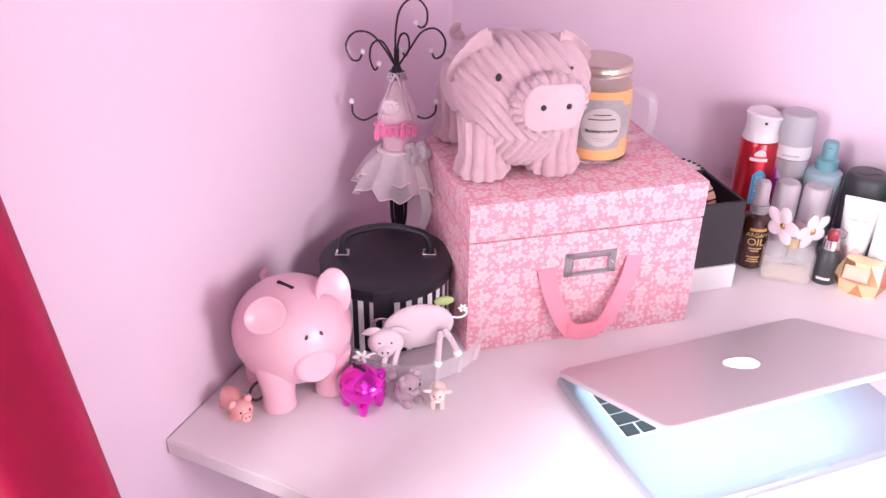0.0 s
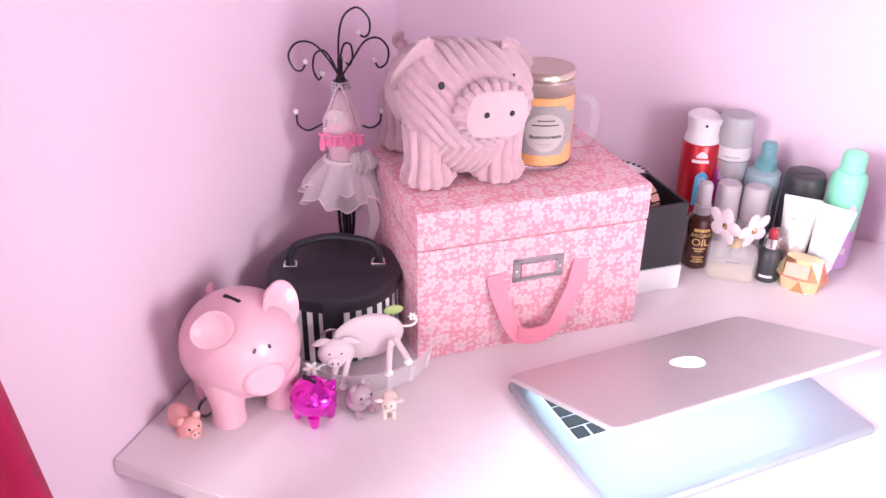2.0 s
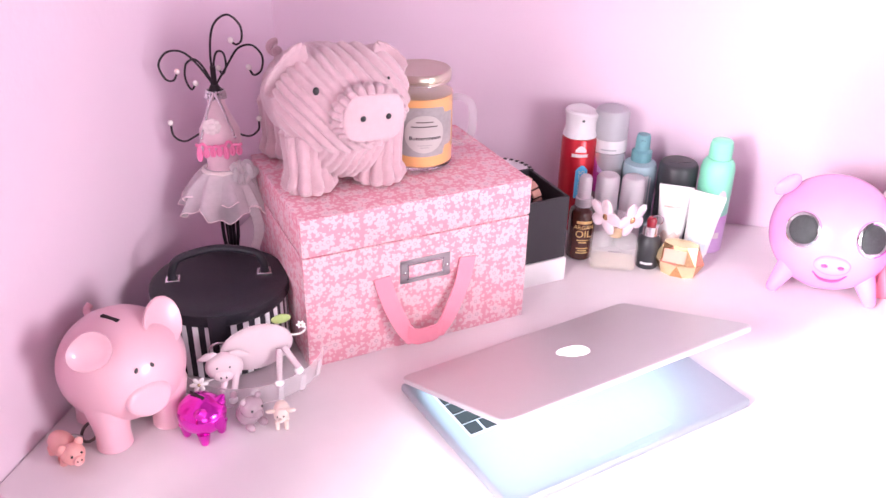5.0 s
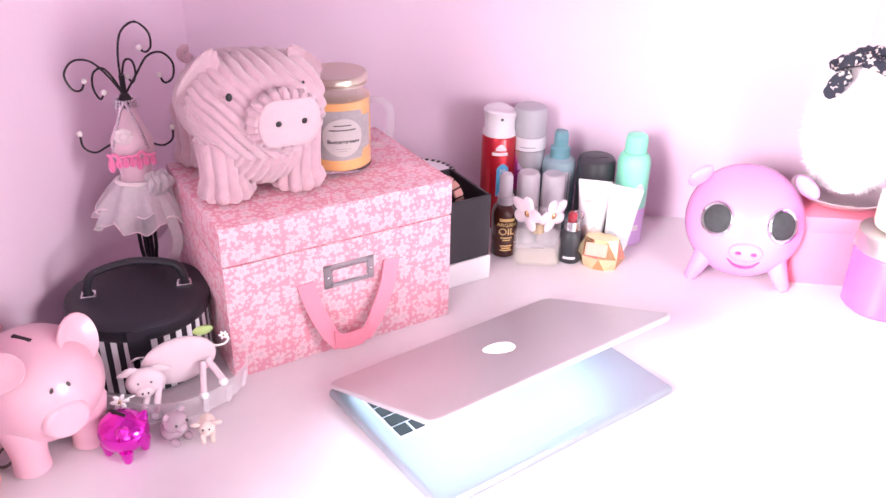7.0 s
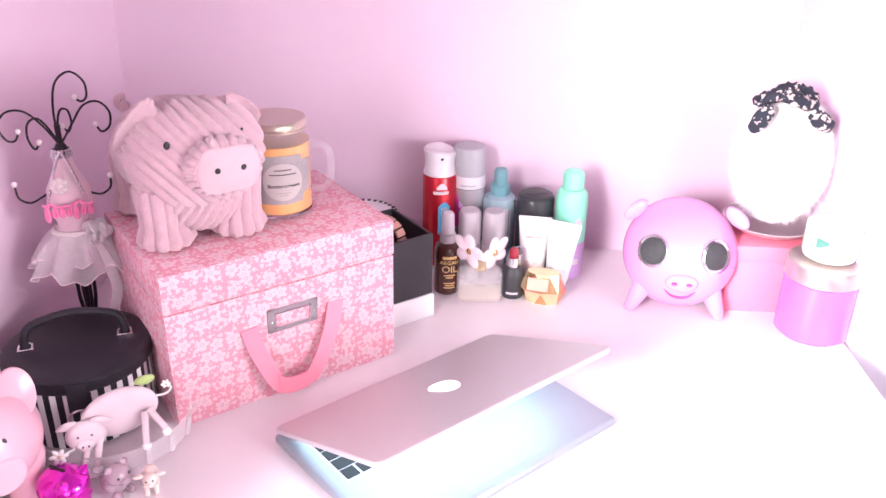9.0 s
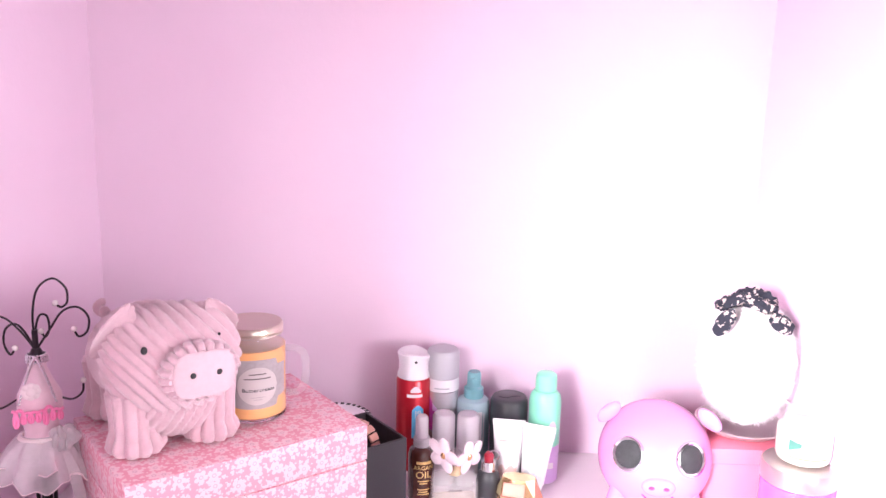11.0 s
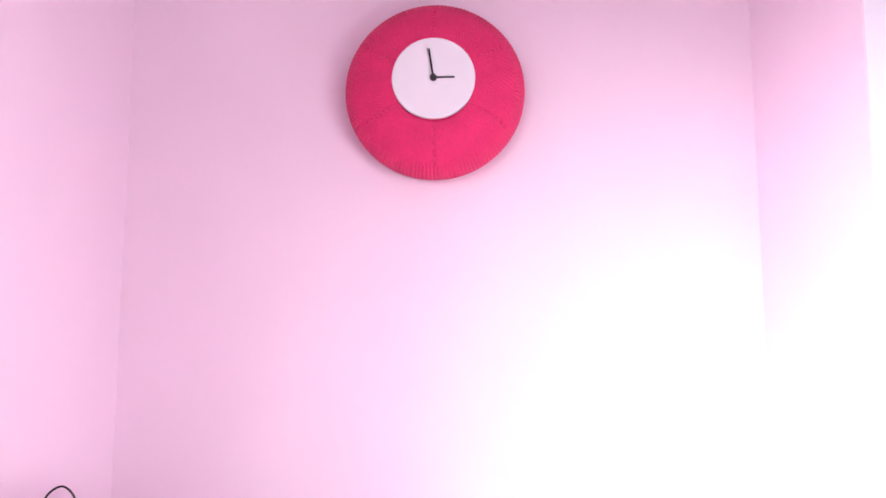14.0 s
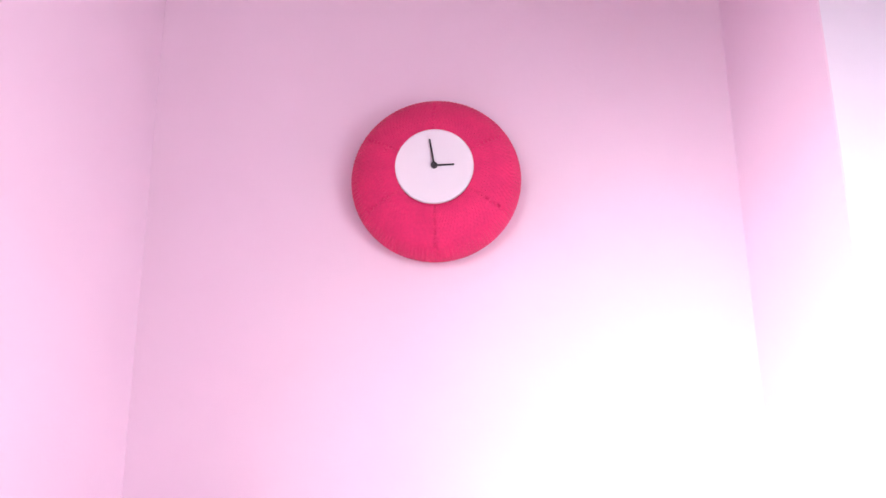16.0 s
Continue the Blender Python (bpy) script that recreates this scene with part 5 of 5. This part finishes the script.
def black_perfume():
    t = thing("perfume_bottle", 0.594, -0.165, DESK, 0, "small black perfume bottle with a red cap", "perfume")
    part("bottle", lathe([(0, 0), (0.0125, 0), (0.0138, 0.002), (0.0142, 0.030), (0.0125, 0.040), (0.009, 0.045), (0, 0.046)], 32), "charcoal", t)
    part("collar", lathe([(0, 0.0455), (0.0092, 0.0455), (0.0086, 0.058), (0, 0.058)], 28), "chrome", t, "silver collar")
    part("cap", lathe([(0, 0.0582), (0.0055, 0.0582), (0.0060, 0.066), (0.0035, 0.070), (0, 0.0705)], 20), "red_cap", t, "red cap")
    part("charm_ring", tube([(0.0065 * math.cos(k * 0.5236), 0, 0.0065 * math.sin(k * 0.5236)) for k in range(12)], 0.0009, 6, closed=True, m=pose(0.006, -0.001, 0.066)), "chrome", t)
    part("print_bar", wrap_patch(0.0142, FRONT - 0.5, FRONT + 0.5, 0.008, 0.011, 8), "cap_white", t)
    t.scale = (1.2, 1.2, 1.06)


def gold_perfume():
    t = thing("perfume_bottle", 0.636, -0.180, DESK, -12, "faceted gold ingot-shaped perfume bottle", "perfume")
    b = bmesh.new()
    low = [b.verts.new((0.019 * math.cos(a) * 1.25, 0.013 * math.sin(a), 0.0)) for a in (math.pi / 8 + k * math.pi / 4 for k in range(8))]
    mid = [b.verts.new((0.033 * math.cos(a) * 1.02, 0.019 * math.sin(a), 0.020)) for a in (k * math.pi / 4 for k in range(8))]
    top = [b.verts.new((0.021 * math.cos(a) * 1.15, 0.013 * math.sin(a), 0.046)) for a in (math.pi / 8 + k * math.pi / 4 for k in range(8))]
    b.faces.new(low[::-1])
    b.faces.new(top)
    for k in range(8):
        j = (k + 1) % 8
        b.faces.new((low[k], mid[j], mid[k])), b.faces.new((low[k], low[j], mid[j]))
        b.faces.new((mid[k], mid[j], top[k])), b.faces.new((mid[j], top[j], top[k]))
    bmesh.ops.recalc_face_normals(b, faces=b.faces)
    ob = part("bottle", b, "gold", t, smooth=False)
    ob.data.materials.append(M["gold_pale"])
    ob.data.materials.append(M["gold_red"])
    for i, p in enumerate(ob.data.polygons):
        p.material_index = (0, 1, 0, 2, 0, 1, 1)[i % 7]
    part("face_plate", block(0.030, 0.0016, 0.018, (0, 0, 0), 0.0006, 1, m=pose(-0.005, -0.0185, 0.024, -16, 0, 0)), "rose_gold", t, "copper face plate")


def tube_of_cream(x, y, turn, lean, printed, label):
    t = thing("hand_cream_tube", x, y, DESK, turn, label, "tube", "cream tubes")
    part("cap", lathe(rounded(0.0145, 0.018, 0.0015), 28), "tube", t)
    b = bmesh.new()
    n, rws = 32, []
    for j in range(12):
        q = j / 11
        rx, ry = 0.0165 + 0.0065 * q, 0.0165 * (1 - q) ** 0.8 + 0.0009
        rws.append([b.verts.new((rx * math.cos(2 * math.pi * i / n), ry * math.sin(2 * math.pi * i / n), 0.0182 + 0.082 * q)) for i in range(n)])
    for p, q in zip(rws, rws[1:]):
        for i in range(n):
            b.faces.new((p[i], p[(i + 1) % n], q[(i + 1) % n], q[i]))
    b.faces.new(rws[0][::-1]), b.faces.new(rws[-1])
    ob = part("tube_body", b, "tube", t)
    part("crimp", block(0.047, 0.0018, 0.008, (0, 0, 0.099), 0.0004, 1), "tube", t)
    part("print_panel", wrap_patch(0.0170, radians(-90) - 0.85, radians(-90) + 0.85, 0.024, 0.046, 14, shape=lambda s: (0.0, 0.55 + 0.4 * abs(math.sin(7 * s)))), printed, t)
    part("print_bar", block(0.026, 0.0006, 0.004, (0, 0, 0), m=pose(0, -0.0078, 0.076, 10, 0, 0)), "print_pink" if printed == "print_pink" else "print_blue", t, smooth=False)
    if lean:
        t.matrix_world = t.matrix_world @ pose(0, 0, 0, 0, lean, 0)


for f in (red_can, grey_can, teal_spray, black_cap_bottle, mint_can, amber_bottle, daisy_bottle, black_perfume, gold_perfume):
    f()
pump_bottle(0.530, -0.114)
pump_bottle(0.565, -0.114)
tube_of_cream(0.623, -0.128, -6, 0, "print_pink", "white hand cream tube with pink floral print")
tube_of_cream(0.657, -0.142, -14, 4, "print_blue", "white hand cream tube with pale blue print")


def speaker_pig():
    t = thing("pig_speaker", 0.822, -0.165, DESK, -8, "round glossy orchid-pink pig-shaped loudspeaker", "speaker")
    r = 0.077
    part("body", ball(r, r, r * 0.985, (0, 0, 0.0785), 64, 44), "speaker", t)
    for s in (-1, 1):
        d = Vector((s * 0.52, -0.76, 0.31)).normalized()
        q = d.to_track_quat("Z", "Y").to_matrix().to_4x4()
        m = Matrix.Translation(Vector((0, 0, 0.0785)) + d * (r - 0.0040)) @ q @ Matrix.Diagonal((1.1, 1.1, 1, 1))
        e = part("eye", lathe([(0, 0.001), (0.0165, 0.001), (0.0165, 0.0035), (0.0185, 0.005), (0.0205, 0.004), (0.0212, 0.0), (0, -0.004)], 40), "chrome", t, "chrome eye ring", m=m)
        part("speaker_grille", ball(0.0168, 0.0168, 0.005, (0, 0, 0.002), 32, 12, m=None), "grille", e, "dark mesh speaker cone").data.transform(m)
        ear = ball(0.019, 0.006, 0.011, (0, 0, 0), 28, 18)
        part("ear", ear, "speaker", t, m=pose(s * 0.066, -0.018, 0.1425, 0, s * 38, s * -20))
        leg = lathe([(0, 0.0), (0.0055, 0.001), (0.008, 0.004), (0.0125, 0.030), (0.016, 0.052), (0, 0.06)], 24)
        part("leg", leg, "speaker", t, m=pose(s * 0.062, -0.040, 0.0, -8, s * -24, 0))
        part("leg", leg2(), "speaker", t, m=pose(s * 0.042, 0.048, 0.0, 14, s * -14, 0))
    m = pose(0, -0.0755, 0.0675, 0, 0, 0)
    sn = part("snout", ball(0.0215, 0.0075, 0.0135, (0, 0, 0), 32, 20, m=m), "speaker", t)
    for s in (-1, 1):
        part("nostril", ball(0.0040, 0.002, 0.0026, (s * 0.0095, -0.0072, 0.001), 14, 10, m=m), "smile", sn)
    part("mouth", tube(spline([(-0.020, -0.0705, 0.0530), (-0.011, -0.0710, 0.0455), (0, -0.0707, 0.0430), (0.011, -0.0710, 0.0455), (0.020, -0.0705, 0.0535)], 6), 0.0020, 8, taper=lambda q: 0.4 + 0.6 * math.sin(math.pi * q)), "smile", t, "smiling pink mouth")


def leg2():
    return lathe([(0, 0.0), (0.0055, 0.001), (0.008, 0.004), (0.0115, 0.025), (0, 0.04)], 16)


speaker_pig()


def gift_box_pink():
    t = thing("gift_box", 0.941, -0.138, DESK, 0, "rose pink card box with a fitted lid", "box")
    part("body", block(0.110, 0.100, 0.078, (0, 0, 0), 0.001), "pink_card", t)
    part("lid", block(0.113, 0.103, 0.022, (0, 0, 0.0785), 0.0012), "pink_card", t)


gift_box_pink()


def fluffy_puff():
    z = DESK + 0.101
    t = thing("powder_puff", 0.950, -0.128, z, 0, "fluffy white puff in a silver dish on the pink box", "powder puff")
    part("dish", lathe([(0, 0), (0.030, 0), (0.050, 0.006), (0.062, 0.014), (0.0635, 0.016), (0.061, 0.017), (0.048, 0.010), (0, 0.006)], 48), "silver_dish", t, "shallow silver dish")
    random.seed(5)
    b = ball(0.064, 0.062, 0.090, (0, 0, 0.104), 48, 36)
    for v in b.verts:
        v.co += 0.0035 * noise.noise_vector(v.co * 60)
        if v.co.z < 0.012:
            v.co.z = 0.012
    body = part("puff", b, "fluff", t)
    # many fine tufts standing off the ball
    vs, fs = [], []
    for k in range(9000):
        u, w = random.uniform(-0.95, 1), random.uniform(0, 2 * math.pi)
        s = math.sqrt(1 - u * u)
        d = Vector((s * math.cos(w), s * math.sin(w), u))
        p = Vector((d.x * 0.061, d.y * 0.061, d.z * 0.089 + 0.104))
        tip = p + (d + 0.7 * Vector((random.uniform(-1, 1), random.uniform(-1, 1), random.uniform(-1.2, 0.6)))).normalized() * random.uniform(0.005, 0.013)
        side = d.cross(Vector((random.uniform(-1, 1), random.uniform(-1, 1), 1))).normalized() * 0.0006
        if tip.z < 0.018:
            continue
        i = len(vs)
        vs += [p - side, p + side, tip]
        fs.append((i, i + 1, i + 2))
    me = bpy.data.meshes.new("fluff")
    me.from_pydata(vs, [], fs)
    me.materials.append(M["fluff"])
    fl = new("fluff", me)
    fl.parent = t
    tagged(fl, kind="stuff")
    # patterned scrunchie with two ears lying on top
    sc = thing("scrunchie", 0.934, -0.150, z + 0.184, 0, "black floral cotton scrunchie lying on the white puff", "hair tie")
    b = bmesh.new()
    loop = [(0.033 * math.cos(a), 0.018 * math.sin(a), 0.016 + 0.005 * math.sin(2 * a) - 9 * (0.033 * math.cos(a)) ** 2) for a in (2 * math.pi * i / 90 for i in range(90))]
    tube(loop, 0.0085, 14, b, closed=True)
    for v in b.verts:
        v.co += 0.0042 * noise.noise_vector(v.co * 110) + 0.002 * noise.noise_vector(v.co * 260)
    part("ring", b, "scrunchie", sc)
    for s, dx in ((-1, 0.036), (1, 0.040)):
        e = ball(0.012, 0.006, 0.022, (0, 0, 0), 26, 20)
        for v in e.verts:
            v.co += 0.002 * noise.noise_vector(v.co * 150 + Vector((s, 0, 0)))
        part("bow_ear", e, "scrunchie", sc, m=pose(s * dx, -0.022, -0.012, 12, s * (-24 if s < 0 else -52), 0))


fluffy_puff()


def purple_jar():
    t = thing("storage_jar", 0.994, -0.232, DESK, 0, "orchid-tinted glass jar with a brushed steel lid", "jar")
    r = 0.047
    part("jar", lathe([(0, 0), (r - 0.004, 0), (r, 0.004), (r, 0.082), (0, 0.083)], 56), "purple_glass", t)
    part("lid", lathe([(0, 0.0832), (r + 0.0008, 0.0832), (r + 0.0008, 0.1040), (r - 0.0005, 0.1060), (r - 0.008, 0.1065), (0, 0.1065)], 56), "steel", t, "brushed steel lid")
    c = thing("jar_candle", 0.998, -0.226, DESK + 0.107, 0, "ivory wax candle in a small rounded glass jar", "candle")
    part("wax", lathe([(0, 0), (0.026, 0), (0.0325, 0.004), (0.0345, 0.012), (0.0345, 0.044), (0.034, 0.0455), (0, 0.045)], 48), "ivory_wax", c, "ivory wax behind glass")
    part("jar_neck", lathe([(0.0338, 0.046), (0.031, 0.055), (0.027, 0.058), (0.0275, 0.066), (0.0255, 0.066), (0.0250, 0.058), (0.029, 0.053), (0.0318, 0.046)], 48), "shell", c, "clear glass jar neck")
    a = radians(-100)
    lab = part("label", wrap_patch(0.0345, a - 0.85, a + 0.85, 0.012, 0.040, 18), "label_pale", c, "white paper label with small pictures")
    part("picture", wrap_patch(0.0352, a - 0.75, a - 0.30, 0.022, 0.037, 8, 0.0003, shape=lambda s: (0.5 * s, 1.0 - 0.2 * s)), "green_print", lab)
    part("picture", wrap_patch(0.0352, a - 0.05, a + 0.65, 0.018, 0.034, 10, 0.0003), "cream", lab)
    part("print_bar", wrap_patch(0.0352, a - 0.7, a + 0.7, 0.0135, 0.0150, 10, 0.0003), "gold_print", lab)


purple_jar()


def wall_clock():
    t = tagged(new("wall_clock"), "round wall clock with a crimson knitted rim and white dial", "clock")
    t.matrix_world = pose(0.489, 0.0, 1.656, 90, 0, 0) @ Matrix.Diagonal((0.935, 0.935, 0.935, 1))  # local z points out of the wall
    n = 420
    prof = spline([(0.128, 0.002, 0), (0.142, 0.010, 0), (0.1485, 0.026, 0), (0.145, 0.042, 0), (0.133, 0.057, 0), (0.115, 0.068, 0), (0.095, 0.075, 0), (0.076, 0.078, 0), (0.064, 0.076, 0)], 8)
    b = bmesh.new()
    rows = []
    for j, p in enumerate(prof):
        row = []
        for i in range(n):
            a = 2 * math.pi * i / n
            rr, zz = p.x, p.y
            if rr > 0.132 and zz > 0.01:
                k = 0.0011 * math.sin(a * 140)
            else:
                k = 0.0012 * math.sin(a * 105 + (j % 2) * math.pi) * math.sin(j * 1.7)
            seam = min(abs((math.degrees(a) - s + 180) % 360 - 180) for s in (30, 90, 150, 210, 270, 330))
            if rr < 0.132 and seam < 1.3:
                k -= 0.0028 - 0.0016 * (j % 3)
            row.append(b.verts.new(((rr + 0.6 * k) * math.cos(a), (rr + 0.6 * k) * math.sin(a), zz + 0.8 * k)))
        rows.append(row)
    for p, q in zip(rows, rows[1:]):
        for i in range(n):
            b.faces.new((p[i], p[(i + 1) % n], q[(i + 1) % n], q[i]))
    bmesh.ops.recalc_face_normals(b, faces=b.faces)
    part("knitted_rim", b, "knit", t, "crimson knitted rim")
    part("backing", lathe([(0, 0), (0.130, 0.0), (0.130, 0.006), (0.062, 0.074), (0, 0.074)], 48), "knit", t)
    d = part("dial", lathe([(0, 0.076), (0.0635, 0.076), (0.0648, 0.078), (0.0648, 0.0830), (0.0630, 0.0842), (0.060, 0.0834), (0, 0.0832)], 72), "dial", t, "plain white dial", m=pose(0, 0.007, -0.004) @ Matrix.Diagonal((1.035, 1.035, 1, 1)))
    part("minute_hand", block(0.0032, 0.050, 0.0012, (0, 0.023, 0), 0.0004, 1, m=pose(0, 0.007, 0.0828, 0, 0, 9)), "black", d)
    part("hour_hand", block(0.0032, 0.036, 0.0012, (0, 0.016, 0), 0.0004, 1, m=pose(0, 0.007, 0.0812, 0, 0, -89)), "black", d)
    part("hub", lathe([(0, 0.0835), (0.0055, 0.0835), (0.0055, 0.0885), (0, 0.0892)], 20, m=pose(0, 0.007, -0.004)), "black", d)


wall_clock()


def curtain():
    t = thing("curtain", 0.06, -0.92, 0.0, 0, "crimson cotton curtain hanging beside the wall in soft folds", "curtain")
    b = bmesh.new()
    rows = []
    for j in range(26):
        z = 0.03 + 2.12 * j / 25
        y0 = -0.914 - 0.13 * (z - 0.854) + 0.92
        row = []
        for i in range(90):
            s = i / 89
            y = y0 - 0.22 * s * (0.9 + 0.1 * (2.1 - z))
            x = 0.038 + 0.020 * math.sin(s * 19 + 0.8 * math.sin(z * 1.6)) * (0.4 + 0.6 * min(1, s * 6)) + 0.010 * math.sin(s * 9 + z)
            row.append(b.verts.new((x, y, z)))
        rows.append(row)
    for p, q in zip(rows, rows[1:]):
        for i in range(89):
            b.faces.new((p[i], p[i + 1], q[i + 1], q[i]))
    bmesh.ops.solidify(b, geom=b.faces[:], thickness=0.002)
    part("cloth", b, "curtain", t)
    part("curtain_rod", tube([(0.035, 0.05, 2.16), (0.035, -1.3, 2.16)], 0.011, 14), "rod", t)
    for y in (0.0, -1.25):
        part("bracket", tube([(0.035, y, 2.16), (-0.058, y, 2.16)], 0.006, 10), "rod", t)


curtain()
